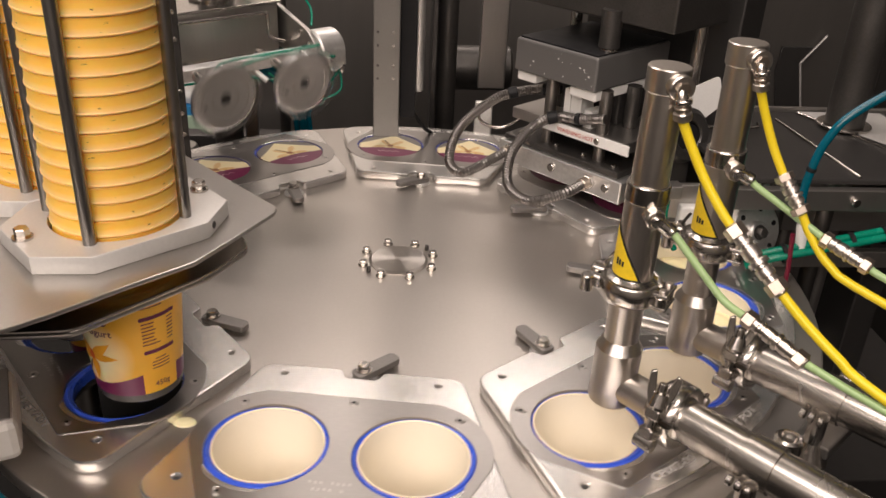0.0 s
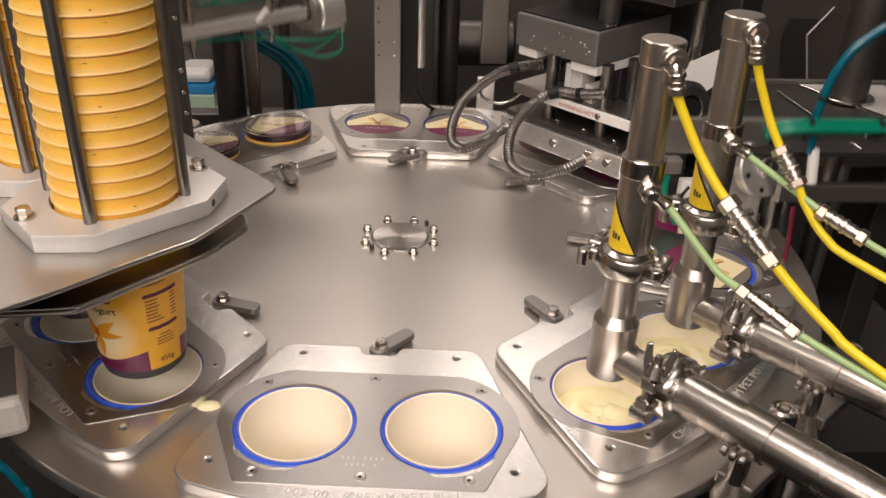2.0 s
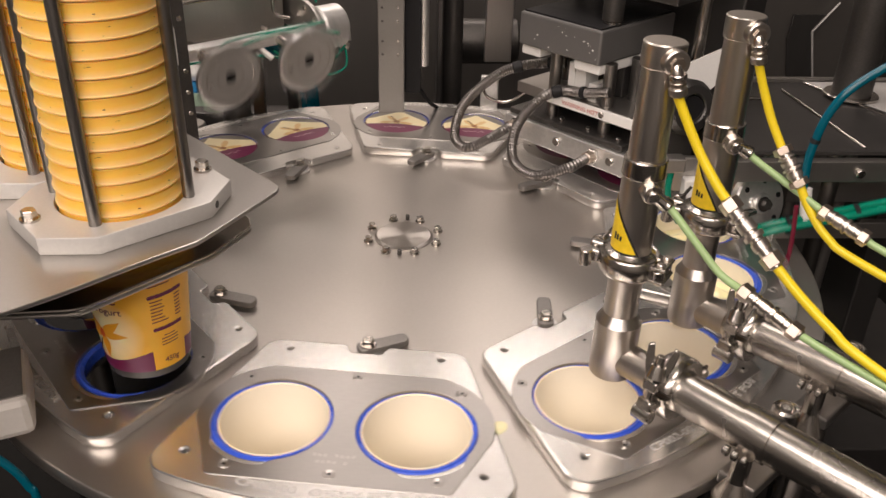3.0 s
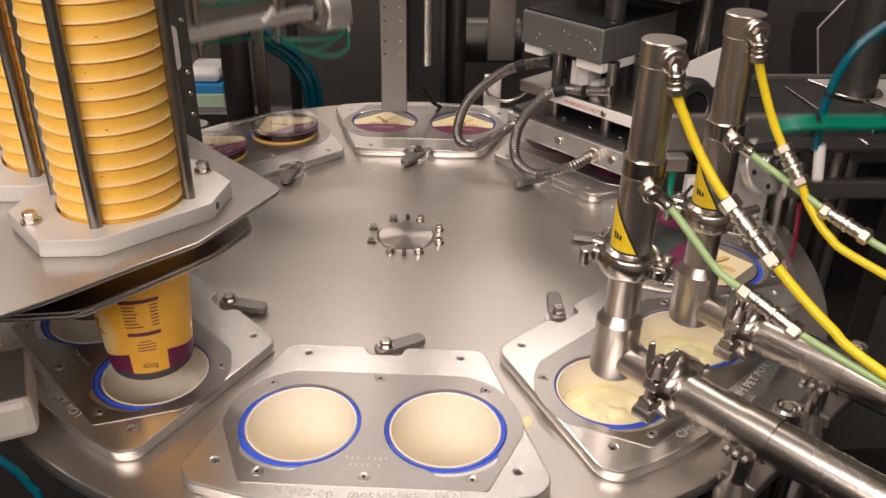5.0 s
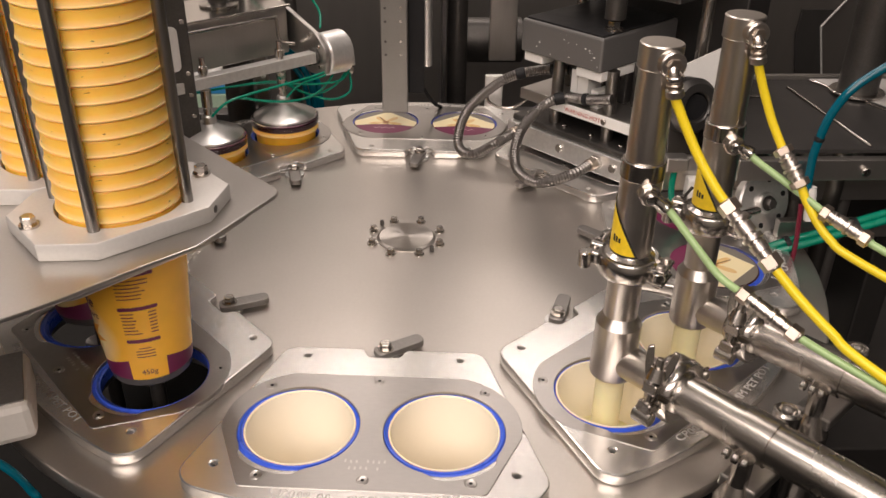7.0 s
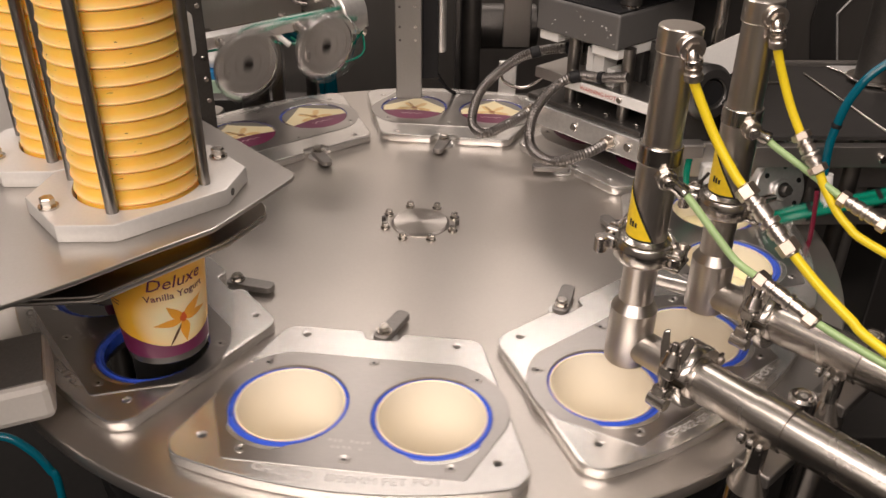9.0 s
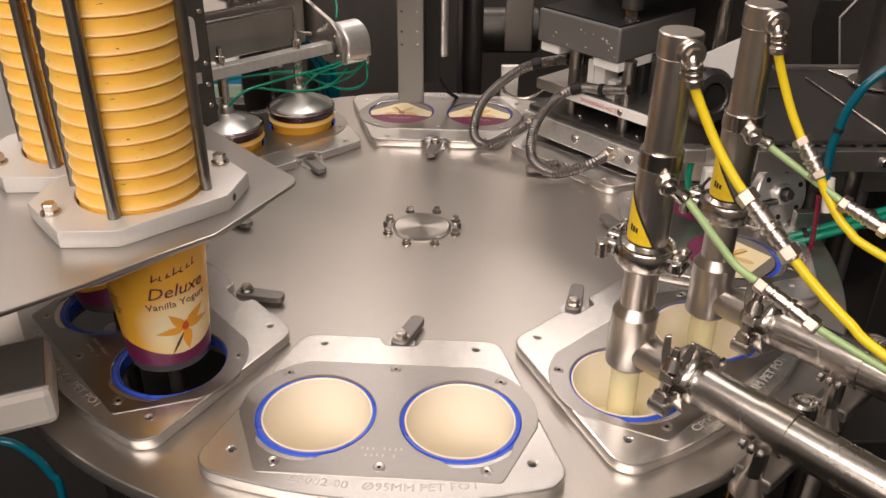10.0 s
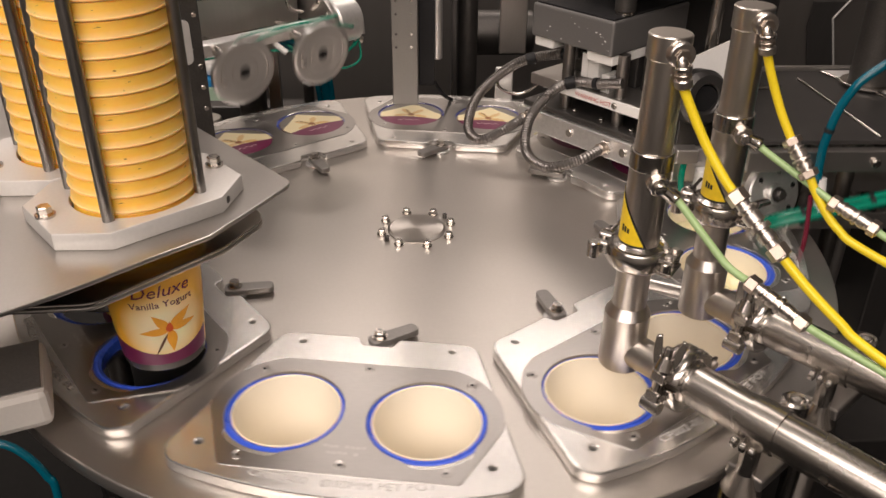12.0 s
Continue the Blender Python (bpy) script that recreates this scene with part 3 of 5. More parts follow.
    rows = bmesh.new()
    rng = random.Random(4)
    for i in range(7):
        y = 0.081 - i * 0.0035
        w = rng.uniform(0.009, 0.015)
        flat_poly(rows, [(-0.014, y), (-0.014 + w, y), (-0.014 + w, y + 0.0011), (-0.014, y + 0.0011)])
        flat_poly(rows, [(0.0075, y), (0.0135, y), (0.0135, y + 0.0011), (0.0075, y + 0.0011)])
    for i in range(4):
        y = 0.044 - i * 0.0032
        flat_poly(rows, [(-0.008 + (i == 0) * 0.003, y), (0.008 - (i == 0) * 0.003, y), (0.008 - (i == 0) * 0.003, y + 0.0010), (-0.008 + (i == 0) * 0.003, y + 0.0010)])
    for i in range(6):
        y = 0.1145 - i * 0.0036
        w = rng.uniform(0.016, 0.027)
        flat_poly(rows, [(-0.014, y), (-0.014 + w, y), (-0.014 + w, y + 0.0010), (-0.014, y + 0.0010)])
    for i in range(5):
        y = 0.080 - i * 0.004
        flat_poly(rows, [(-0.130, y), (-0.114 - 0.002 * (i % 3), y), (-0.114 - 0.002 * (i % 3), y + 0.0012), (-0.130, y + 0.0012)])
    POTS["small_print"] = mesh("small_print", on_pot(fine(rows), 90), PURPTXT)
    POTS["weight"] = mesh("weight", on_pot(fine(moved(lettering("450g", 0.0075, 0.0001), pose(0.0, 0.0155, 0)), 1), 90), PURPTXT)
    swirl = bm_of(lathe, [(0, 0.001)] + [(0.0435 * q / 14, 0) for q in range(1, 15)] + [(0.0435, -0.003)], 48)
    for v in swirl.verts:
        r, a = math.hypot(v.co.x, v.co.y), math.atan2(v.co.y, v.co.x)
        fold = math.sin(a * 2 + r * 150) * math.sin(min(1.0, r / 0.0435) * math.pi)
        v.co.z += 0.0032 * fold + 0.0012 * math.sin(a * 5 - r * 310) * r / 0.0435 * (1 - r / 0.0436) * 3
    POTS["yogurt"] = mesh("yogurt", swirl, CREAM)
    lid = [(0, 0.0006), (0.040, 0.0006), (0.0435, 0.0009), (0.0498, 0.0011), (0.0506, 0.0004), (0.0502, -0.0015), (0.0496, -0.0075)]
    POTS["lid"] = mesh("foil_lid", bm_of(lathe, lid, 56), LIDPRINT)
    POTS["clear_lid"] = mesh("clear_lid", bm_of(lathe, [(0, 0.0030), (0.041, 0.0030), (0.044, 0.0050), (0.0500, 0.0050), (0.0510, 0.0040), (0.0510, -0.005), (0.0506, -0.005), (0.0506, 0.0035), (0.0445, 0.0032), (0.042, 0.0018), (0, 0.0018)], 56), CLEAR)


pot_meshes()


def make_pot(label, yogurt=False, printed=True):
    pot = thing("yogurt_pot", label, "pot", group="yogurt pots")
    part("body", POTS["body"], None, pot)
    part("lining", POTS["lining"], None, pot, "cream inside")
    part("rim", POTS["rim"], None, pot, "pale clear rim")
    part("skirt", POTS["skirt"], None, pot)
    part("lip", POTS["lip"], None, pot)
    part("foot", POTS["foot"], None, pot, "clear plastic foot")
    if printed:
        for nm in ("title", "script_bars", "flower", "flower_heart", "stem", "upper_bar", "heading_bar", "lower_bar", "small_print", "weight"):
            o = part(nm, POTS[nm], None, pot)
            if nm == "small_print":
                tagged(o, kind="stuff")
    y = None
    if yogurt is not False:
        y = part("yogurt", POTS["yogurt"], None, pot, "pale vanilla yogurt", pose(0, 0, yogurt))
    return pot, y


# ---- motion laws: one cycle lasts three seconds ----
INDEX = [(2.0, 0), (2.1, 1.3), (2.2, 4), (2.3, 7.6), (2.4, 12), (2.5, 17.2), (2.6, 22.7), (2.7, 28.2), (2.8, 33.4), (2.9, 37.9), (3.0, 41.3), (3.1, 43.4), (3.2, 44.5), (3.3, 45.0)]


def law(rows, t):
    """The value at t of a table of (time, value), straight between."""
    return float(np.interp(t, [r[0] for r in rows], [r[1] for r in rows]))


def turn_at(t):
    n = math.floor((t - 0.35) / 3.0)
    return 45 * n + law(INDEX, t - 3 * n)


TICKS = [round(0.1 * i, 1) for i in range(121)]


def cyc(t, rows):
    """A table over one cycle (0 to 3 s), repeated."""
    return law(rows, t % 3.0)


SEAT = 0.9980 - POT_H          # height of a pot's foot when its rim rests in the carrier
HANG = 1.0155                   # foot of the pot that hangs from the stack
PITCH = 0.0137
DROP = [(0.0, 0), (0.9, 0), (1.05, 0.005), (1.15, 0.007), (1.22, 0.012), (1.3, 0.038), (1.4, 0.078), (1.5, 0.112), (1.6, HANG - SEAT)]
MOVES = []                     # (object, rows) for motions()


def stack_z(t):
    """How far a stack has sunk: one pot for each cycle, just as the lowest one leaves."""
    n = math.floor(t / 3.0)
    return PITCH * (n + law([(0, 0), (1.5, 0), (1.68, 1), (3, 1)], t - 3 * n))


PULL = [(0.0, 0), (0.9, 0), (1.05, 0.005), (1.15, 0.007), (1.22, 0.012)]
LOOKS = {1: [315, 317, 285, 38, 25, 60], -1: [95, 200, 310, 120, 250, 30]}


def dispensed_pots():
    """The two stacks: the lowest pot of each leaves once a cycle, drops into a carrier and rides on."""
    for s in (1, -1):
        base = spot(-1, s)
        for i in range(27 if s == 1 else 26):
            look_at = LOOKS[s][i] if i < 6 else (i * 73) % 360
            printed = i < 6
            pot, _ = make_pot("empty yellow yogurt pot nested in the stack" if i > 3 else "yellow and purple printed yogurt pot, freshly dropped", False, printed)
            rows = []
            for t in TICKS:
                if i > 3:
                    z = HANG + PITCH * i - stack_z(t)
                    rows.append((t, pose(base.x, base.y, z, 0, 0, look_at)))
                    continue
                t0 = 3.0 * i
                tau = t - t0
                if tau < 1.2:
                    z = HANG + PITCH * i - stack_z(t) - (law(PULL, tau) if tau > 0 else 0)
                    turn = 0
                else:
                    z = HANG - law(DROP, tau)
                    turn = turn_at(t) - 45 * i
                c = spot(-1, s, turn)
                rows.append((t, pose(c.x, c.y, z, 0, 0, look_at + turn)))
            MOVES.append((pot, rows))
            if i < 3:
                yog = part("yogurt", POTS["yogurt"], None, pot, "pale vanilla yogurt", pose(0, 0, 0.006))
                MOVES.append((yog, [(t, pose(0, 0, law([(1.45, 0.111), (1.58, 0.006)], t - 3.0 * i) if t < 3.0 * (i + 1) else law(FILL, max(0.0, t - 3.0 * (i + 2))))) for t in TICKS]))
            if i == 0:
                foil_lid(-1, s, rows)


FILL = [(0.0, 0.006), (0.35, 0.006), (0.5, 0.045), (1.5, 0.107), (1.75, 0.111), (30.0, 0.111)]
LIFT = [(0.0, 0), (0.25, 0), (0.5, 0.022), (0.9, 0.022), (1.05, 0.030), (1.2, 0.030), (1.35, 0.014), (2.2, 0.012), (2.8, 0.010), (30, 0.010)]
OUT = [(0.0, 0), (0.5, 0), (1.2, 0.13), (30, 0.13)]
AWAY = [(0.0, 0), (1.2, 0), (2.1, 0.42), (30, 0.42)]


def foil_lid(j, s, pot_rows):
    """A foil lid: waits beside the table, is laid on its pot at station 2 and rides on."""
    lid = new("foil_seal", POTS["lid"])
    tagged(lid, "printed foil lid, cream with orange flower and purple band", "foil seal", "foil seals")
    rows = []
    for t, m in pot_rows:
        tau = t - 3.0 * (2 - j)
        if tau >= 0.8:
            c, z = m.translation, m.translation.z + POT_H + 0.0015
            turn = turn_at(t)
        else:
            k = law([(0, 0), (0.4, 1)], tau)
            c = spot(2, s) * k + Vector((0.62 + 0.08 * s, 0.06, 0)) * (1 - k)
            z = (SEAT + POT_H + law([(0.4, 0.03), (0.75, 0.0015)], tau)) * k + (0.628 + 0.011 * (3 - j)) * (1 - k)
            turn = 45 * (2 - j)
        rows.append((t, pose(c.x, c.y, z, 0, 0, 45 * j + DWELL + turn)))
    MOVES.append((lid, rows))


def riding_pots():
    """Pots that stand in the carriers from the start; j: the station of their carrier in the first dwell."""
    for j in range(0, 7):
        for s in (1, -1):
            label = ("empty pot in its carrier" if j == 0 else "pot being filled with yogurt" if j == 1 else "filled and lidded yogurt pot")
            pot, yog = make_pot("yellow printed " + label, 0.006 if j < 2 else 0.111, j >= 5)
            rows = []
            for t in TICKS:
                turn = turn_at(t)
                tau5, tau6 = t - 3.0 * (5 - j), t - 3.0 * (6 - j)
                z = SEAT + (law(LIFT, tau5) if tau5 > 0 else 0) + (law(OUT, tau6) if tau6 > 0 else 0)
                away = law(AWAY, tau6) if tau6 > 0 else 0
                if away > 0:
                    turn = 45 * (6 - j)
                c = spot(j, s, turn) + Vector((-away, 0, 0))
                rows.append((t, pose(c.x, c.y, z, 0, 0, 40 * s + 77 * j + turn)))
            MOVES.append((pot, rows))
            if j < 2:
                MOVES.append((yog, [(t, pose(0, 0, law(FILL, t - 3.0 * (1 - j)) if t > 3.0 * (1 - j) else 0.006)) for t in TICKS]))
            if 3.0 * (2 - j) < 12:
                foil_lid(j, s, rows)
            if j >= 2:
                clear = new("overcap", POTS["clear_lid"])
                tagged(clear, "clear plastic overlid of a yogurt pot", "overcap", "clear overcaps")
                crow = []
                for (t, m), tt in zip(rows, TICKS):
                    tau5 = tt - 3.0 * (5 - j)
                    if tau5 >= 1.0:
                        crow.append((t, pose(m.translation.x, m.translation.y, m.translation.z + POT_H + 0.002)))
                    elif tau5 > -0.1:
                        crow.append((t, cap_pose(tt, s)))
                    else:
                        crow.append((t, pose(*(spot(5, s) + Vector((0, 0.3 + 0.004 * j, 1.75 - 0.03 * j))))))
                MOVES.append((clear, crow))


# ---- the overlid applicator: a beam that turns its two suction discs over ----
BEAM_Z, BEAM_DROP = 1.128, 0.085
BEAM_LIFT = [(0.0, 0.02), (0.3, 0.008), (0.5, 0.0), (0.9, -0.018), (1.1, -0.018), (1.3, 0.012), (1.7, 0.016), (1.9, 0.022), (2.0, 0.048), (2.1, 0.11), (2.3, 0.26), (2.45, 0.26), (2.6, 0.11), (2.8, 0.03), (3.0, 0.02)]
BEAM_TURN = [(0.0, 80), (0.1, 35), (0.2, 8), (0.3, 0), (1.1, 0), (1.2, 28), (1.3, 65), (1.4, 92), (1.5, 130), (1.6, 172), (1.7, 180), (2.7, 180), (2.85, 150), (2.95, 100), (3.0, 80)]


def beam_pose(t):
    """The turning beam in the world: x along the beam, over the pots of station 5."""
    return station(5) @ pose(0, -POT_V, BEAM_Z + cyc(t, BEAM_LIFT)) @ pose(0, 0, 0, cyc(t, BEAM_TURN))


def cap_pose(t, s):
    return beam_pose(t) @ pose(s * POT_U, 0, -BEAM_DROP - 0.005)


def make_applicator():
    beam = thing("lid_applicator", "turning beam with two aluminium suction discs and green tubes", "pick arm", beam_pose(0))
    part("bar", bm_of(box, -0.14, 0.15, -0.009, 0.009, -0.008, 0.008, 0.001), ALU, beam, "flat aluminium bar")
    for s in (-1, 1):
        d = part("suction_disc", bm_of(lathe, [(0, -0.085), (0.030, -0.085), (0.043, -0.0845), (0.0462, -0.083), (0.0466, -0.080), (0.0460, -0.0765), (0.042, -0.0735), (0.028, -0.067), (0.015, -0.0615), (0.0108, -0.060), (0.0100, -0.050), (0.0085, -0.0475), (0, -0.0475)], 48), DISCST, beam, "round aluminium suction disc", pose(s * POT_U, 0, 0))
        part("stem", bm_of(lathe, [(0, -0.056), (0.0065, -0.056), (0.0060, -0.038), (0.0075, -0.036), (0.0075, -0.012), (0.0055, -0.010), (0.0055, 0.012), (0.007, 0.013), (0.007, 0.022), (0.004, 0.023), (0.004, 0.034), (0, 0.034)], 20), STEEL, d)
        part("suction_hole", bm_of(lathe, [(0, -0.0853), (0.006, -0.0853), (0.008, -0.0850), (0.008, -0.084), (0, -0.084)], 20), BLACK, d)
        for r in (0.018, 0.034):
            part("groove", bm_of(lathe, [(r, -0.0848), (r + 0.001, -0.0854), (r + 0.002, -0.0848)], 40), SATIN, d)
        part("tube", bm_of(hose, [(s * POT_U, 0.008, -0.05), (s * POT_U - 0.02, 0.02, -0.03), (s * POT_U - 0.06, 0.022, -0.025), (-0.13, 0.02, -0.02), (-0.16, 0.01, 0.0)], 0.0019, 8), TEAL, beam, "green air tube")
    part("tube", bm_of(hose, [(0.02, 0.012, -0.03), (-0.04, 0.03, -0.045), (-0.10, 0.025, -0.05), (-0.15, 0.005, -0.035), (-0.17, 0.0, 0.0)], 0.0019, 8), TEAL, beam, "green air tube")
    part("nozzle_tip", bm_of(rod, 0.004, (-0.035, -0.012, -0.002), (-0.045, -0.022, -0.02), 10), WHITE, beam)
    MOVES.append((beam, [(t, beam_pose(t)) for t in TICKS]))
    slide = thing("applicator_slide", "grey slide block with a round end bearing, carrying the turning beam", "machine slide", station(5) @ pose(0, -POT_V, BEAM_Z))
    part("bearing", bm_of(rod, 0.0325, (-0.1335, 0, 0), (-0.176, 0, 0), 40, 0.0025), ALU, slide, "round pale cast end bearing")
    part("axle", bm_of(rod, 0.013, (-0.120, 0, 0), (-0.1335, 0, 0), 24, 0.001), DARKST, slide, "dark axle")
    part("carriage", bm_of(box, -0.118, 0.17, -0.17, -0.060, -0.006, 0.064, 0.002), SATIN, slide, "steel carriage box")
    part("carriage_lid", bm_of(box, -0.123, 0.175, -0.175, -0.056, 0.0645, 0.068, 0.001), STEEL, slide, "thin bright lid with turned edge")
    part("lid_post", bm_of(rod, 0.016, (-0.035, -0.115, 0.0685), (-0.035, -0.115, 0.30), 26, 0.002), DARKST, slide, "dark round lifting post")
    part("post_collar", bm_of(lathe, [(0.016, 0.0685), (0.029, 0.0685), (0.029, 0.072), (0.017, 0.075), (0.016, 0.075)], 30, Matrix.Translation((-0.035, -0.115, 0))), STEEL, slide)
    arm = [(0.024, -0.026), (0.028, 0.012), (0.004, 0.034), (-0.165, 0.088), (-0.178, 0.08), (-0.178, 0.01), (-0.06, -0.006), (-0.02, -0.030)]
    part("arm", moved(sheet([rounded(arm, 0.008, 5)], -0.004, 0.004, 0.001), Matrix.Translation((-0.129, 0, 0)) @ Matrix(((0, 0, 1), (1, 0, 0), (0, 1, 0))).to_4x4()), SATIN, slide, "slanted steel arm plate")
    for y, z in ((0.010, 0.016), (-0.012, 0.030), (-0.016, -0.016), (0.012, -0.014), (-0.085, 0.060)):
        part("arm_screw", bm_of(rod, 0.0036, (-0.125, y, z), (-0.1225, y, z), 12, 0.0006), STEEL, slide)
    part("edge_rod", bm_of(hose, [(0.15, -0.052, 0.054), (0.0, -0.052, 0.054), (-0.085, -0.052, 0.054), (-0.092, -0.050, 0.050), (-0.094, -0.048, 0.020), (-0.118, -0.046, 0.010)], 0.0026, 8, 5), STEEL, slide, "thin bent steel rod")
    for k, pts in enumerate(([(-0.178, 0.012, -0.030), (-0.150, 0.024, -0.038), (-0.10, 0.020, -0.034), (-0.03, -0.02, -0.028), (0.10, -0.03, -0.022)], [(-0.180, 0.010, -0.034), (-0.165, 0.030, -0.056), (-0.130, 0.030, -0.062), (-0.09, 0.012, -0.046), (-0.055, 0.004, -0.018)], [(-0.182, 0.004, -0.030), (-0.150, 0.010, -0.050), (-0.110, 0.006, -0.056), (-0.08, -0.010, -0.040), (-0.06, -0.03, -0.034), (0.02, -0.04, -0.03)], [(-0.15, -0.02, 0.034), (-0.165, -0.045, 0.058), (-0.150, -0.085, 0.095), (-0.13, -0.12, 0.100), (-0.10, -0.14, 0.069)])):
        part("tube", bm_of(hose, pts, 0.0018, 8), TEAL, slide, "green air tube")
    part("tube_fitting", bm_of(rod, 0.0055, (-0.172, 0.004, -0.026), (-0.186, 0.010, -0.034), 12, 0.001), NICKEL, slide, "nickel push fitting")
    part("link", bm_of(hose, [(-0.178, 0.004, 0.018), (-0.186, 0.008, 0.002), (-0.188, 0.010, -0.024)], 0.0035, 8, 4), ALU, slide)
    for a in (30, 150, 270):
        part("bearing_bolt", bm_of(rod, 0.0035, (-0.134, 0.022 * math.cos(radians(a)), 0.022 * math.sin(radians(a))), (-0.130, 0.022 * math.cos(radians(a)), 0.022 * math.sin(radians(a))), 12, 0.0006), STEEL, slide)
    MOVES.append((slide, [(t, station(5) @ pose(0, -POT_V, BEAM_Z + cyc(t, BEAM_LIFT))) for t in TICKS]))


make_applicator()
dispensed_pots()
riding_pots()


# ---- the pot dispenser ----
SHELF_Z = 1.166


def make_dispenser():
    disp = thing("pot_dispenser", "steel pot dispenser shelf holding two stacks of yellow pots", "dispenser", Matrix.Identity(4))
    c1, c2 = spot(-1, 1), spot(-1, -1)
    outline = rounded([(-0.109, -0.236), (-0.139, -0.2923), (-0.1626, -0.3349), (-0.201, -0.3689), (-0.2445, -0.411), (-0.30, -0.455), (-0.46, -0.52), (-0.70, -0.40), (-0.50, 0.10), (-0.36, 0.055)], [0.012, 0.03, 0.004, 0.02, 0.02, 0.02, 0.02, 0.02, 0.02, 0.02], 6)
    cut = [circle(c.x, c.y, 0.0525, 48)[::-1] for c in (c1, c2)]
    part("shelf", sheet([outline] + cut, SHELF_Z - 0.004, SHELF_Z, 0.0012), SATIN, disp, "brushed steel shelf with a rolled edge")
    low = rounded([(-0.138, -0.247), (-0.1345, -0.264), (-0.1595, -0.3111), (-0.2069, -0.360), (-0.240, -0.394), (-0.33, -0.40), (-0.50, -0.20), (-0.40, -0.06), (-0.24, -0.10), (-0.19, -0.20)], [0.006, 0.006, 0.005, 0.01, 0.01, 0.01, 0.01, 0.01, 0.01, 0.01], 6)
    plate = part("release_plate", sheet([low] + cut, -0.0032, 0.0, 0.0012), STEEL, disp, "steel release plate that rises under the shelf")
    part("backing_plate", sheet([low] + cut, -0.0070, -0.0038, 0.0012), SATIN, plate)
    MOVES.append((plate, [(t, pose(0, 0, 1.142 + cyc(t, [(0, 0), (0.82, 0), (0.98, 0.0185), (1.42, 0.0185), (1.58, 0), (3, 0)]))) for t in TICKS]))
    for x, y in ((-0.215, -0.215), (-0.36, -0.335)):
        part("guide_pin", bm_of(rod, 0.005, (x, y, 1.125), (x, y, SHELF_Z - 0.003), 16), DARKST, disp)
    m = station(-1)
    for s in (1, -1):
        pts = [(s * POT_U + x, -POT_V + y) for x, y in ((-0.030, -0.0815), (0.033, -0.0815), (0.061, -0.047), (0.061, 0.047), (0.033, 0.0815), (-0.030, 0.0815), (-0.061, 0.047), (-0.061, -0.047))]
        base = part("stack_base", sheet([[Vector(p) for p in pts], circle(s * POT_U, -POT_V, 0.0515, 48)[::-1]], SHELF_Z, SHELF_Z + 0.0145, 0.001), ANOD, disp, "eight-sided pale aluminium stack base", m)
        for x, y in ((-0.0, -0.0735), (0.0, 0.0735)):
            part("base_bolt", bm_of(hexhead, 0.0058, 0.009, (s * POT_U + x, -POT_V + y, SHELF_Z + 0.0145)), STEEL, base)
        part("base_screw", bm_of(rod, 0.0032, (s * POT_U + 0.0532, -POT_V + 0.0550, SHELF_Z + 0.007), (s * POT_U + 0.0544, -POT_V + 0.0560, SHELF_Z + 0.007), 14), DARKST, base)
        for ang in (-45, 45, 135, 225):
            x, y = s * POT_U + 0.0555 * math.sin(radians(ang)), -POT_V - 0.0555 * math.cos(radians(ang))
            part("guide_rod", bm_of(rod, 0.0048, (x, y, SHELF_Z + 0.0135), (x, y, 1.75), 20, 0.0008), RODS, disp, "round steel guide rod", m)
    # the column that carries the shelf
    part("column", bm_of(box, -0.66, -0.58, -0.40, -0.30, 0.0, SHELF_Z - 0.004, 0.003), PANEL, disp)


make_dispenser()


def make_lifters():
    """Black suction pistons below the dropping place."""
    for s in (1, -1):
        c = spot(-1, s)
        lift = thing("pot_lifter", "black suction piston that draws pots down", "piston", pose(c.x, c.y, 0.9))
        part("shaft", bm_of(rod, 0.007, (0, 0, -0.25), (0, 0, 0.0), 16), DARKST, lift)
        part("cup", bm_of(lathe, [(0, 0.0), (0.010, 0.0), (0.012, 0.006), (0.020, 0.012), (0.020, 0.014), (0, 0.012)], 24), BLACK, lift)
        rows = []
        for t in TICKS:
            z = cyc(t, [(0, 0.80), (0.25, 0.80), (0.5, 1.0), (0.95, 1.003), (1.05, 0.992), (1.2, 0.985), (1.3, 0.95), (1.5, 0.86), (1.7, 0.80), (3, 0.80)])
            rows.append((t, pose(c.x, c.y, z)))
        MOVES.append((lift, rows))


make_lifters()


def make_side_box():
    b = solid("sensor_box", bm_of(box, -0.09, 0.076, -0.040, 0.040, -0.019, 0.019, 0.007), BOXM, "rounded pale grey metal box beside the table", "housing", m=pose(-0.388, -0.365, 1.026, 0, 0, 22))
    part("cover", bm_of(box, -0.086, 0.072, -0.036, 0.036, 0.0192, 0.0206, 0.0006), LEVER, b, "brown-grey top cover")
    solid("box_bracket", bm_of(box, -0.02, 0.02, -0.02, 0.02, 0, 1.004, 0.002), PANEL, "steel bracket post carrying the sensor box", "bracket", m=pose(-0.44, -0.385, 0))


make_side_box()


# ---- the filling nozzles ----
def arc_ring(bm, prof, a0, a1, m, seg=26):
    """A closed (radius, height) profile swept about z from a0 to a1 degrees, with closed ends."""
    rings = []
    for i in range(seg + 1):
        a = radians(a0 + (a1 - a0) * i / seg)
        rings.append([bm.verts.new(m @ Vector((r * math.cos(a), r * math.sin(a), z))) for r, z in prof])
    k = len(prof)
    for p, q in zip(rings, rings[1:]):
        for j in range(k):
            bm.faces.new((p[j], p[(j + 1) % k], q[(j + 1) % k], q[j])).smooth = True
    bm.faces.new(rings[0][::-1]), bm.faces.new(rings[-1])
    return bm


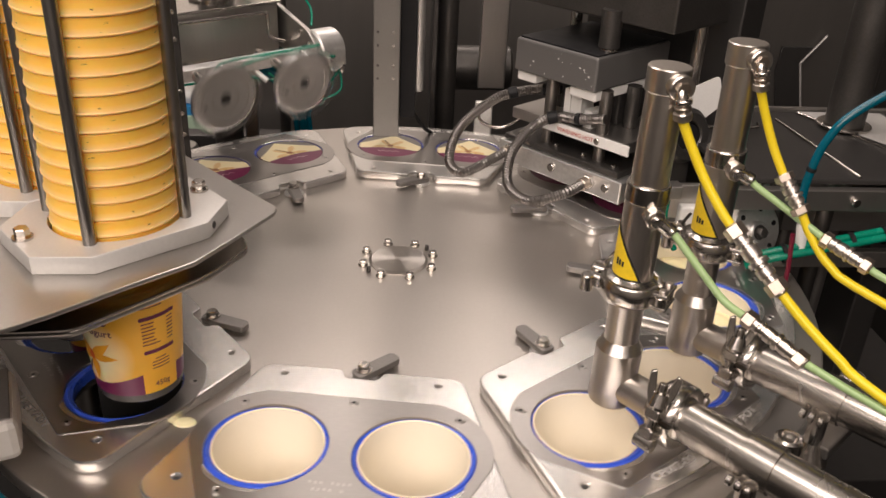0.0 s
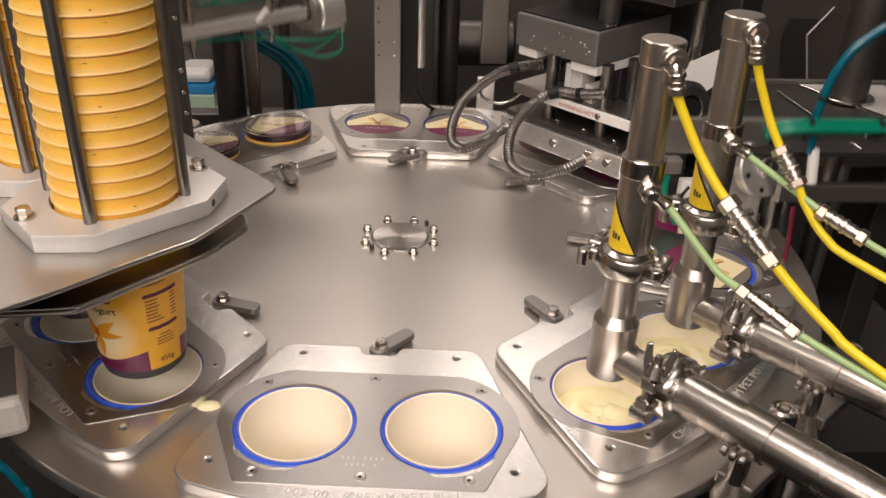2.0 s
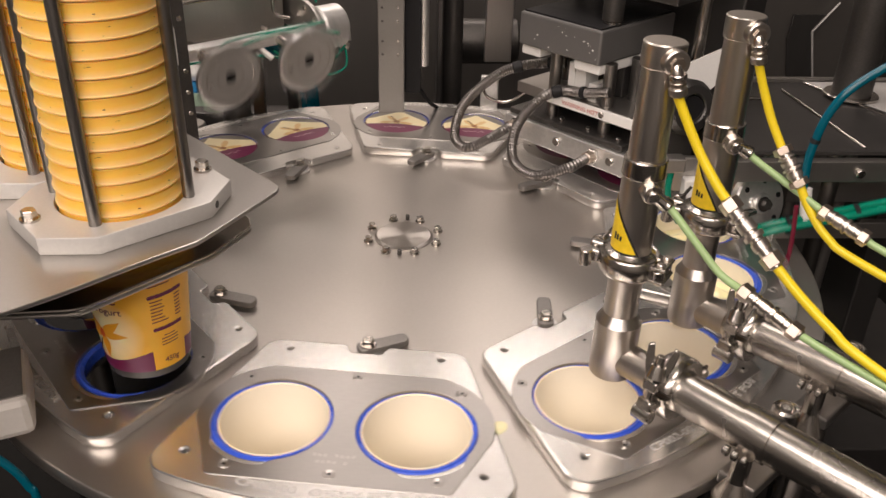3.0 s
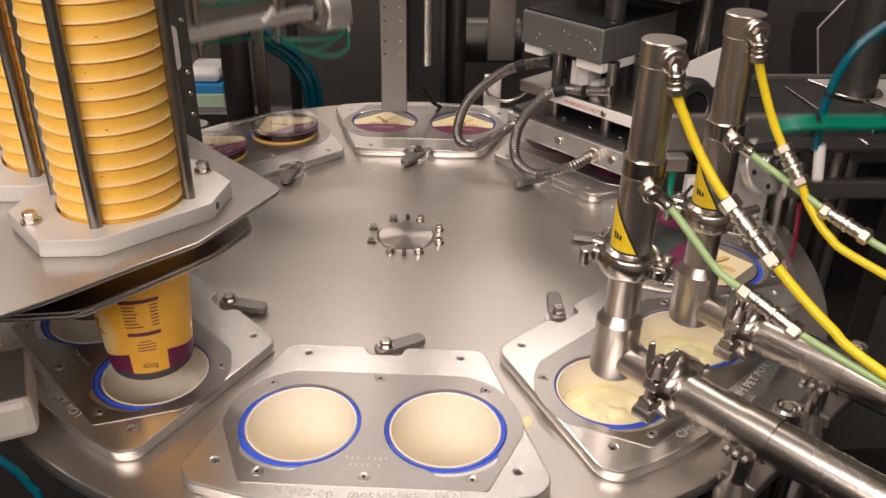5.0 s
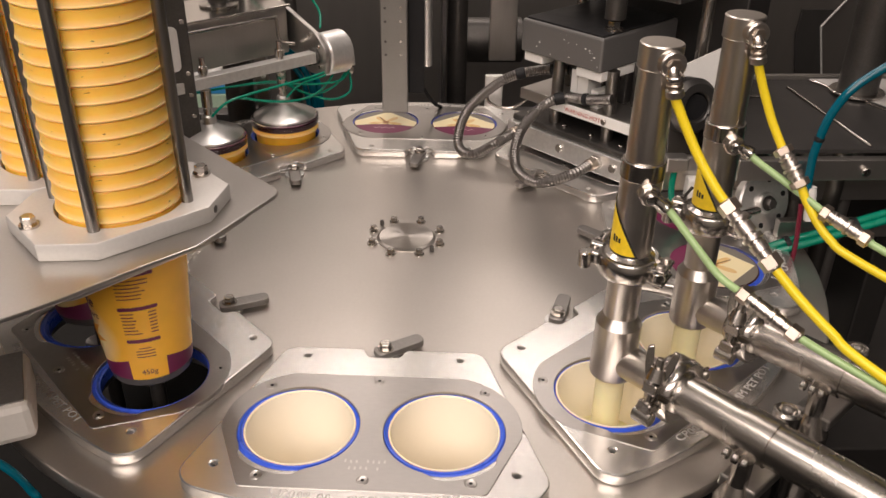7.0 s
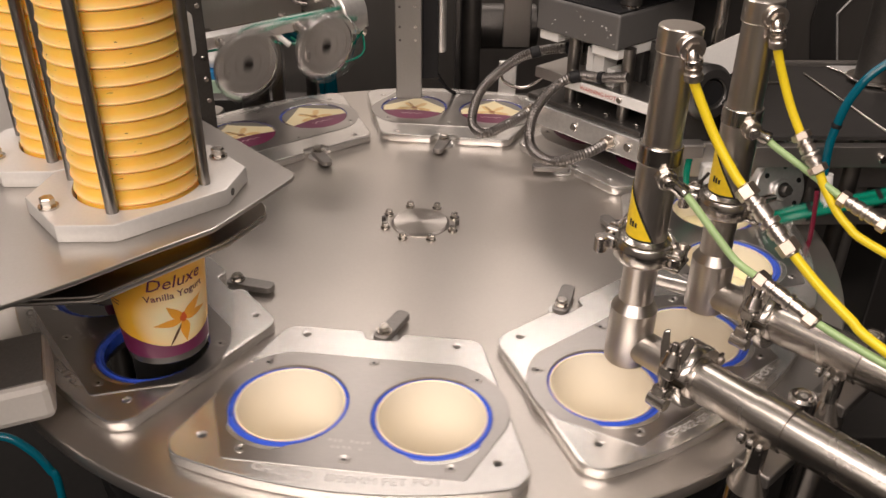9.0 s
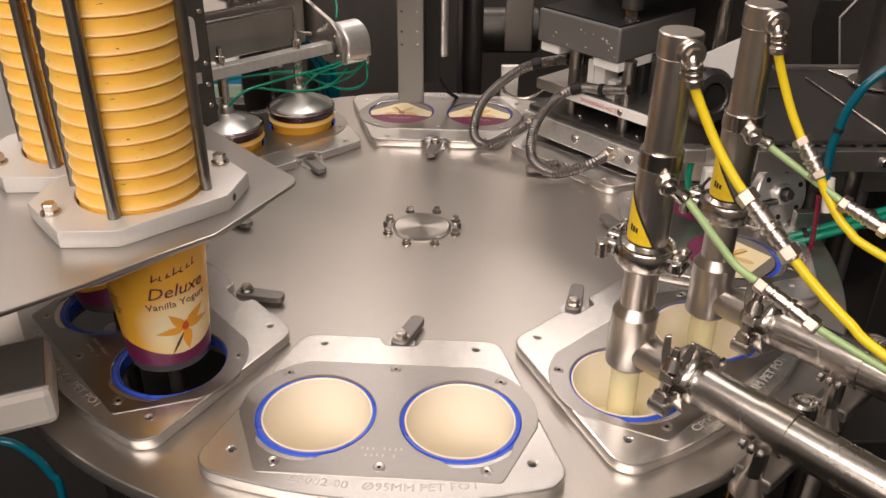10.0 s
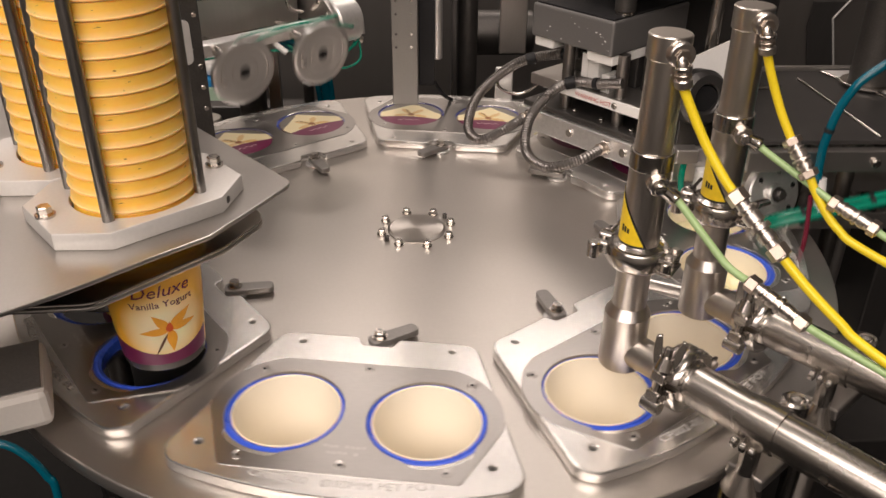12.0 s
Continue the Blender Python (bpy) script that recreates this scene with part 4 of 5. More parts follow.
def tri_clamp(parent, name, m, r, ro, label, f=1.0):
    """A two-piece hinged clamp about z: hinge links at +x, swing bolt with wing nut at -x."""
    hw = 0.0085 * f
    prof = [(r - 0.001, -hw), (ro - 0.003, -hw), (ro, -hw * 0.62), (ro, hw * 0.80), (ro - 0.0016, hw), (r + 0.002, hw), (r - 0.001, hw * 0.8)]
    ring = part(name, arc_ring(bmesh.new(), prof, 7, 173, m), STEEL, parent, label)
    part("clamp_half", arc_ring(bmesh.new(), prof, 187, 353, m), STEEL, ring)
    for sy in (-1, 1):
        y0, y1 = sorted((sy * 0.0030 * f, sy * 0.0105 * f))
        part("clamp_lug", bm_of(box, -ro - 0.0105 * f, -ro + 0.004, y0, y1, -hw * 0.58, hw * 0.58, 0.0018, m), STEEL, ring)
        part("hinge_link", bm_of(box, ro - 0.004, ro + 0.0085 * f, -0.0115 * f, 0.0115 * f, sy * hw * 0.62 - 0.0016, sy * hw * 0.62 + 0.0016, 0.0012, m), STEEL, ring)
        part("hinge_pin", bm_of(rod, 0.0030 * f, m @ Vector((ro + 0.0035 * f, sy * 0.0068 * f, -hw * 1.05)), m @ Vector((ro + 0.0035 * f, sy * 0.0068 * f, hw * 1.05)), 14, 0.0006), NICKEL, ring)
        part("hinge_knuckle", bm_of(rod, 0.0052 * f, m @ Vector((ro + 0.0025 * f, sy * 0.0068 * f, -hw * 0.40)), m @ Vector((ro + 0.0025 * f, sy * 0.0068 * f, hw * 0.40)), 16, 0.0006), STEEL, ring)
    x = -ro - 0.0065 * f
    part("swing_bolt", bm_of(rod, 0.0027 * f, m @ Vector((x, -0.016 * f, 0)), m @ Vector((x, 0.027 * f, 0)), 14, 0.0006), STEEL, ring, "threaded swing bolt")
    part("bolt_eye", bm_of(rod, 0.0050 * f, m @ Vector((x, -0.0135 * f, -hw * 0.75)), m @ Vector((x, -0.0135 * f, hw * 0.75)), 16, 0.0008), STEEL, ring)
    nut = part("wing_nut", bm_of(lathe, [(0, 0), (0.0062 * f, 0), (0.0066 * f, 0.002 * f), (0.0048 * f, 0.010 * f), (0, 0.010 * f)], 18, m @ Matrix.Translation((x, 0.0108 * f, 0)) @ Matrix.Rotation(radians(-90), 4, "X")), STEEL, ring, "steel wing nut")
    for sz in (-1, 1):
        wing = sheet([rounded([(0.0012, 0.0), (0.0058, 0.0), (0.0088, 0.010), (0.0098, 0.021), (0.0062, 0.023), (0.0038, 0.012)], 0.0018, 4)], -0.0014, 0.0014, 0.0006)
        part("wing", moved(wing, m @ Matrix.Translation((x, 0.0115 * f, 0)) @ Matrix.Rotation(radians(-90 * sz + 28), 4, "Y") @ Matrix.Scale(f, 4)), STEEL, nut)


def make_filler():
    d = station(1) @ Vector((0, -1, 0))
    for s in (-1, 1):
        c = spot(1, s)
        fill = thing("filling_nozzle", "tall polished steel filling valve with yellow and green air hoses", "filling valve", pose(c.x, c.y, 1.02) @ pose(0, 0, 0, 0, 0.9 if s < 0 else 0.0) @ pose(0, 0, -1.02), "filling valves")
        L = lambda prof, seg=44: bm_of(lathe, prof, seg)
        part("nozzle_body", L([(0, 1.022), (0.0165, 1.022), (0.0195, 1.0225), (0.0200, 1.024), (0.0200, 1.0765), (0.0148, 1.0850), (0, 1.0850)]), OUTLET, fill, "wide steel outlet body")
        part("neck", L([(0.0146, 1.084), (0.0146, 1.122), (0.0155, 1.128), (0.0180, 1.130), (0.0180, 1.132), (0, 1.132)]), OUTLET, fill)
        tri_clamp(fill, "clamp_ring", Matrix.Translation((0, 0, 1.1355)) @ Matrix.Rotation(radians(-35), 4, "Z"), 0.0178, 0.0256, "bright hinged clamp ring with wing nut", 1.12)
        part("ferrule", L([(0.0166, 1.1478), (0.0186, 1.1462), (0.0228, 1.1440), (0.0228, 1.1425), (0.0180, 1.1425)]), STEEL, fill, "flared ferrule")
        part("lower_tube", L([(0.0165, 1.141), (0.0165, 1.226), (0.0155, 1.2275), (0, 1.2275)]), BRUSHED, fill, "brushed steel tube")
        part("band", L([(0.0166, 1.214), (0.0174, 1.215), (0.0174, 1.2285), (0.0166, 1.2295), (0.0150, 1.2295)]), STEEL, fill)
        part("upper_tube", L([(0.0148, 1.228), (0.0148, 1.303), (0, 1.303)]), BRUSHED, fill, "brushed steel tube")
        part("cap", L([(0, 1.3025), (0.0160, 1.3025), (0.0165, 1.3032), (0.0165, 1.3205), (0.0155, 1.3215), (0, 1.3215)]), BRUSHED, fill, "turned steel cap")
        # air fittings face the open side, hoses sag outwards
        first = s < 0
        f1, f2 = Vector((0.003, -0.016, 1.3105)), Vector((0.001, -0.017, 1.208 if first else 1.216))
        o = Vector((0.0075, -0.024, 1.288))
        e1 = part("elbow", bm_of(rod, 0.0098, f1 + Vector((0, 0.003, 0)), f1 + Vector((0.001, -0.007, 0)), 20, 0.001), NICKEL, fill, "steel elbow fitting")
        part("elbow_barb", bm_of(hose, [f1 + Vector((0, -0.004, 0.001)), f1 + Vector((0.0012, -0.008, -0.008)), o], 0.0048, 14, 5), NICKEL, e1)
        q0 = f1 + Vector((0.0012, -0.0085, -0.004))
        for k, (u0, u1, rr) in enumerate(((0.12, 0.34, 0.0068), (0.42, 0.60, 0.0062), (0.66, 1.0, 0.0068))):
            part("elbow_nut", bm_of(rod, rr, q0 + (o - q0) * u0, q0 + (o - q0) * u1, 16, 0.0008), NICKEL if k != 1 else BRASS, e1)
        part("elbow_screw", bm_of(rod, 0.0058, f1 + Vector((0.001, -0.0065, 0)), f1 + Vector((0.0012, -0.0095, 0)), 6, 0.0008), BRASS, e1)
        g = Vector((0.0165, -0.026, 1.198 if first else 1.209))
        e2 = part("side_fitting", bm_of(rod, 0.0084, f2 + Vector((0, 0.006, 0)), f2 + Vector((0.001, -0.009, 0)), 8, 0.001), NICKEL, fill, "steel side fitting")
        part("side_bolt", bm_of(rod, 0.0050, f2 + Vector((0.001, -0.009, 0)), f2 + Vector((0.001, -0.0125, -0.001)), 14, 0.0006), STEEL, e2)
        part("side_barb", bm_of(rod, 0.0054, f2 + Vector((0.001, -0.005, 0)), g, 14, 0.0008), STEEL, e2)
        part("side_nut", bm_of(rod, 0.0064, g + (f2 - g) * 0.35, g, 16, 0.0008), STEEL, e2)
        if first:
            yel = [(0.0156, -0.0285, 1.2712), (0.0276, -0.0378, 1.2481), (0.0409, -0.0505, 1.2272), (0.0490, -0.0580, 1.2176)]
            yend, yel2 = (0.0770, -0.0920, 1.1860), [(0.0917, -0.1086, 1.1707), (0.11, -0.1303, 1.1553), (0.1292, -0.153, 1.1431), (0.22, -0.26, 1.11)]
            grn = [(0.0213, -0.0303, 1.1933), (0.0382, -0.0473, 1.1744), (0.0527, -0.0624, 1.1594), (0.0660, -0.0785, 1.1545)]
            gend, grn2 = (0.0963, -0.1141, 1.1407), [(0.1102, -0.1306, 1.1376), (0.1308, -0.1549, 1.1339), (0.22, -0.26, 1.12)]
        else:
            yel = [(0.0142, -0.0258, 1.2697), (0.0246, -0.0332, 1.2425), (0.0350, -0.0425, 1.2201)]
            yend, yel2 = (0.0494, -0.0585, 1.1946), [(0.0567, -0.0672, 1.1782), (0.0708, -0.0838, 1.158), (0.0931, -0.1102, 1.1465), (0.20, -0.24, 1.12)]
            grn = [(0.0197, -0.0294, 1.2054), (0.0435, -0.0516, 1.1914), (0.0650, -0.0770, 1.1790)]
            gend, grn2 = (0.0900, -0.1065, 1.1690), [(0.105, -0.125, 1.163), (0.20, -0.24, 1.14)]
        for nm, a, end, rest, r, mt, lab_ in (("yellow_hose", [o] + [Vector(p) for p in yel], yend, yel2, 0.0037, YELHOSE, "yellow air hose"), ("green_tube", [g] + [Vector(p) for p in grn], gend, grn2, 0.0031, GREENHOSE, "pale green air tube")):
            end = Vector(end)
            part(nm, bm_of(hose, a, r, 14), mt, fill, lab_)
            q, span = a[-1], end - a[-1]
            coup = part("coupling", bm_of(rod, 0.0054, q - span * 0.08, end + span * 0.05, 16, 0.001), NICKEL, fill, "nickel quick coupling")
            for f0, f1_, rr, sides in ((-0.06, 0.12, 0.0066, 6), (0.20, 0.26, 0.0058, 20), (0.30, 0.46, 0.0056, 20), (0.50, 0.58, 0.0064, 20), (0.62, 0.76, 0.0054, 20), (0.84, 1.02, 0.0066, 6)):
                part("coupling_nut", bm_of(rod, rr * (1.22 if nm[0] == "y" else 1.08), q + span * f0, q + span * f1_, sides, 0.0006), BRASS if sides == 6 else NICKEL, coup)
            part(nm, bm_of(hose, [end] + [Vector(p) for p in rest], r, 14), mt, fill, lab_)
        # warning label round the lower tube
        for nm, x0, x1, foot_, rise, lift_, mt in (("label_edge", -0.024, 0.0140, -0.0020, 0.050, 0.0004, BLACKTXT), ("warning_label", -0.0235, 0.0110, 0.0, 0.0455, 0.0008, SIGNY)):
            lab = bmesh.new()
            ring_ = []
            for q in range(17):
                x = x0 + (x1 - x0) * q / 16
                top = foot_ + rise * (1 - (q / 16) ** 1.5)
                a, r = x / 0.0165 - 0.72, 0.0165 + lift_
                ring_.append([lab.verts.new((r * math.sin(a), -r * math.cos(a), 1.150 + z)) for z in (foot_, max(top, foot_ + 0.0003))])
            for (p0, p1), (q0, q1) in zip(ring_, ring_[1:]):
                lab.faces.new((p0, q0, q1, p1)).smooth = True
            part(nm, lab, mt, fill, "yellow triangular warning label" if mt is SIGNY else "black label edge")
        for q in range(3):
            a = -1.22 + q * 0.17
            part("label_mark", bm_of(box, -0.0009, 0.0009, -0.0002, 0.0002, 0, 0.006 - 0.001 * q, 0, pose(0.0176 * math.sin(a), -0.0176 * math.cos(a), 1.160, 0, 0, math.degrees(a))), BLACKTXT, fill)
        # product pipe
        a0 = Vector((0, 0, 1.041))
        pipe = part("branch", bm_of(rod, 0.0150, a0, a0 + d * 0.056, 32), OUTLET, fill, "steel branch pipe")
        w = Vector((0, 0, 1)).cross(d).normalized()
        mc = Matrix.Translation(a0 + d * 0.062) @ Matrix((w, (0, 0, 1), d)).transposed().to_4x4() @ Matrix.Rotation(radians(-14), 4, "Z")
        tri_clamp(fill, "pipe_clamp", mc, 0.0150, 0.0288, "heavy hinged pipe clamp with wing nut", 1.32)
        part("ferrule", bm_of(lathe, [(0.0150, -0.020), (0.0158, -0.019), (0.0195, -0.0125), (0.0195, 0.0118), (0.0186, 0.0135)], 40, mc), PIPE, fill)
        part("product_pipe", bm_of(rod, 0.0185, a0 + d * 0.074, a0 + d * 0.62, 44), PIPE, fill, "long polished product pipe")
        pc = part("pipe_holder", bm_of(lathe, [(0.0186, -0.0135), (0.0203, -0.0130), (0.0203, 0.0130), (0.0186, 0.0135)], 40, Matrix.Translation(a0 + d * 0.142) @ d.to_track_quat("Z", "Y").to_matrix().to_4x4()), PIPE, fill, "steel pipe holder")
        hp = a0 + d * 0.135 - w * 0.023
        for k in range(3):
            part("holder_bolt", bm_of(rod, 0.0046, hp + d * (k * 0.008 - 0.008) + Vector((0, 0, -0.012)), hp + d * (k * 0.008 - 0.003) + Vector((0, 0, -0.012)), 12, 0.0008), STEEL, pc)
        foot = a0 + d * 0.142
        part("post", bm_of(lathe, [(0, 0.0), (0.0165, 0.0), (0.0165, 0.985), (0.008, 1.004), (0.008, 1.03), (0, 1.03)], 30, Matrix.Translation((foot.x, foot.y, 0)) @ Matrix.Translation(-w * 0.018)), STEEL, fill, "turned steel support post")
        kn = foot + w * 0.045
        knob = part("knob", bm_of(lathe, [(0, 0.985), (0.011, 0.985), (0.0115, 1.000), (0.0085, 1.003), (0.0085, 1.007), (0.0115, 1.010), (0.0115, 1.022), (0.0095, 1.024), (0.0075, 1.0235), (0.0065, 1.020), (0, 1.020)], 28, Matrix.Translation((kn.x, kn.y, 0.02))), STEEL, fill, "round knurled clamp knob")
        part("knob_screw", bm_of(lathe, [(0.0045, 1.020), (0.0045, 1.0235), (0.003, 1.0235), (0.002, 1.021), (0, 1.021)], 16, Matrix.Translation((kn.x, kn.y, 0.02))), SATIN, knob)
        part("holder_plate", bm_of(box, -0.02, 0.075, -0.016, 0.016, 0.992, 1.004, 0.002, Matrix.Translation((foot.x, foot.y, 0)) @ Matrix.Rotation(math.atan2(w.y, w.x), 4, "Z")), SATIN, fill)
        stream = solid("yogurt_stream", bm_of(lathe, [(0, 0), (0.0134, 0.0), (0.0126, 0.006), (0.0128, 0.03), (0.0129, 0.07), (0.0129, 0.09), (0, 0.09)], 32), CREAM, "pale stream of vanilla yogurt", "yogurt", "yogurt streams")
        MOVES.append((stream, [(t, pose(c.x, c.y, cyc(t, [(0, 1.028), (0.3, 1.028), (0.45, 0.936), (1.35, 0.950), (1.55, 1.028), (3, 1.028)]))) for t in TICKS]))


make_filler()


# ---- the heat sealer at station 3 ----
def make_sealer():
    m = station(3)
    seal = thing("heat_sealer", "heat sealing head with steel block, hot plate and armoured cables", "heat sealer", m)
    B = lambda *a, **k: bm_of(box, *a, **k)
    part("hot_plate", B(-0.112, 0.108, -0.44, -0.290, 1.012, 1.043, bevel=0.002), ALU, seal, "worn aluminium hot plate")
    part("hot_plate_cover", B(-0.100, 0.104, -0.44, -0.296, 1.0435, 1.052, bevel=0.002), DARKST, seal, "black insulating cover")
    part("upper_plate", B(-0.100, 0.100, -0.43, -0.305, 1.075, 1.091, bevel=0.0015), SATIN, seal)
    strip = part("label_strip", B(-0.108, 0.042, -0.3045, -0.3010, 1.0765, 1.0910, bevel=0.0008), WHITE, seal, "pale strip with red lettering")
    turn = pose(-0.020, -0.3005, 1.0806, 90, 0, 180)
    part("warning_text", moved(lettering("WARNING HOT", 0.0086, 0.0001), turn), REDTXT, strip, "red warning lettering")
    part("strip_screw", bm_of(rod, 0.0045, (-0.057, -0.3015, 1.084), (-0.057, -0.2985, 1.084), 16, 0.0008), STEEL, strip)
    for u in (0.06, -0.06):
        part("pillar", bm_of(rod, 0.010, (u, -0.37, 1.05), (u, -0.37, 1.15), 24), DARKST, seal)
    part("centre_pad", B(-0.045, 0.030, -0.42, -0.36, 1.091, 1.138, bevel=0.002), PANEL, seal)
    for u0, u1, z0, z1 in ((-0.014, 0.004, 1.096, 1.138), (0.005, 0.016, 1.104, 1.138), (-0.034, -0.020, 1.091, 1.116)):
        part("spacer", B(u0, u1, -0.345, -0.315, z0, z1, bevel=0.0012), WHITE, seal, "pale spacer block")
    for u, r in ((0.041, 0.0085), (-0.052, 0.0085)):
        part("front_pillar", bm_of(rod, r, (u, -0.318, 1.052), (u, -0.318, 1.15), 24), RODS, seal, "bright round pillar")
    for u in (0.085, 0.018, -0.030, -0.082):
        part("cover_screw", bm_of(rod, 0.004, (u, -0.312, 1.0515), (u, -0.312, 1.0555), 14, 0.0008), STEEL, seal)
    for u0, u1 in ((0.056, 0.090), (-0.048, -0.004)):
        part("white_pad", B(u0, u1, -0.45, -0.298, 1.136, 1.1495, bevel=0.002), WHITE, seal, "white insulating pad")
    part("block", B(-0.050, 0.092, -0.46, -0.292, 1.150, 1.196, bevel=0.003), GREYPL, seal, "heavy dull grey steel block")
    part("block_top", B(-0.046, 0.088, -0.456, -0.296, 1.1955, 1.1985, bevel=0.001), BLACK, seal, "black top face")
    part("block_bolt", bm_of(hexhead, 0.009, 0.014, (-0.036, -0.33, 1.1985)), STEEL, seal)
    rng = random.Random(9)
    specks = bmesh.new()
    for _ in range(16):
        lathe(specks, [(0, 0.0004), (rng.uniform(0.0004, 0.0014), 0.0)], 7, Matrix.Translation((rng.uniform(-0.045, 0.088), -0.2919, rng.uniform(1.155, 1.192))) @ pose(0, 0, 0, -90, 0, 0) @ Matrix.Diagonal((rng.uniform(0.8, 1.8), 1, 1, 1)))
    tagged(part("dried_splash", specks, WHITE, seal, "dried pale splashes"), kind="stuff")
    for u in (0.006, -0.088):
        part("plate_bolt", bm_of(rod, 0.006, (u, -0.2905, 1.029), (u, -0.2865, 1.029), 18, 0.001), STEEL, seal)
    for u, z in ((-0.060, 1.029), (0.083, 1.032)):
        nut = part("cable_gland", bm_of(rod, 0.0105, (u, -0.291, z), (u, -0.284, z), 6, 0.001), STEEL, seal, "steel cable gland")
        part("gland_collar", bm_of(rod, 0.0085, (u, -0.285, z), (u, -0.272, z), 20, 0.001), BRASS, nut)
    c1 = [(-0.060, -0.275, 1.029), (-0.052, -0.245, 1.020), (-0.022, -0.214, 1.008), (0.018, -0.214, 1.018), (0.036, -0.237, 1.055), (0.030, -0.275, 1.088), (0.012, -0.300, 1.100), (-0.02, -0.306, 1.104), (-0.06, -0.310, 1.114)]
    c2 = [(0.083, -0.275, 1.032), (0.094, -0.245, 1.018), (0.110, -0.215, 1.006), (0.136, -0.215, 1.018), (0.142, -0.240, 1.060), (0.122, -0.285, 1.098), (0.098, -0.315, 1.112), (0.070, -0.34, 1.118), (0.05, -0.35, 1.120)]
    for pts in (c1, c2):
        cable = part("armoured_cable", bm_of(hose, pts, 0.0074, 14, 8, 0.0007), CABLE, seal, "ribbed steel armoured cable")
        way = smooth_path(pts)
        for q, half in ((-19, 0.007), (-9, 0.004)):
            m_ = Matrix.Translation(way[q]) @ (way[q + 1] - way[q - 1]).to_track_quat("Z", "Y").to_matrix().to_4x4()
            part("cable_tie", bm_of(lathe, [(0.0074, -half), (0.0086, 0.001 - half), (0.0086, half - 0.001), (0.0074, half)], 18, m_), BLACK, cable, "black cable tie")
    part("earth_wire", bm_of(hose, [(0.12, -0.33, 1.10), (0.150, -0.300, 1.085), (0.150, -0.290, 1.060), (0.125, -0.31, 1.050), (0.10, -0.33, 1.07)], 0.0022, 8), STEEL, seal, "thin bare wire")
    rows = []
    for t in TICKS:
        dz = cyc(t, [(0, 0.0), (0.3, -0.004), (0.6, -0.011), (1.3, -0.011), (1.5, -0.008), (1.9, 0.0), (3.0, 0.0)])
        rows.append((t, m @ pose(0, 0, dz + 0.008)))
    MOVES.append((seal, rows))
    # fixed bridge over the head
    br = thing("sealer_bridge", "dark steel bridge with guide columns over the sealing head", "machine frame", m)
    part("beam", B(-0.13, 0.13, -0.46, -0.33, 1.245, 1.30, bevel=0.003), DARKST, br)
    for u in (-0.105, 0.105):
        part("guide_column", bm_of(rod, 0.009, (u, -0.44, 1.0), (u, -0.44, 1.25), 24), STEEL, br, "bright guide column")
    part("ram", bm_of(rod, 0.014, (-0.036, -0.33, 1.211), (-0.036, -0.33, 1.26), 24), DARKST, br)
    part("column_foot", B(-0.13, 0.13, -0.56, -0.50, 0.0, 1.30, bevel=0.003), PANEL, br)


make_sealer()


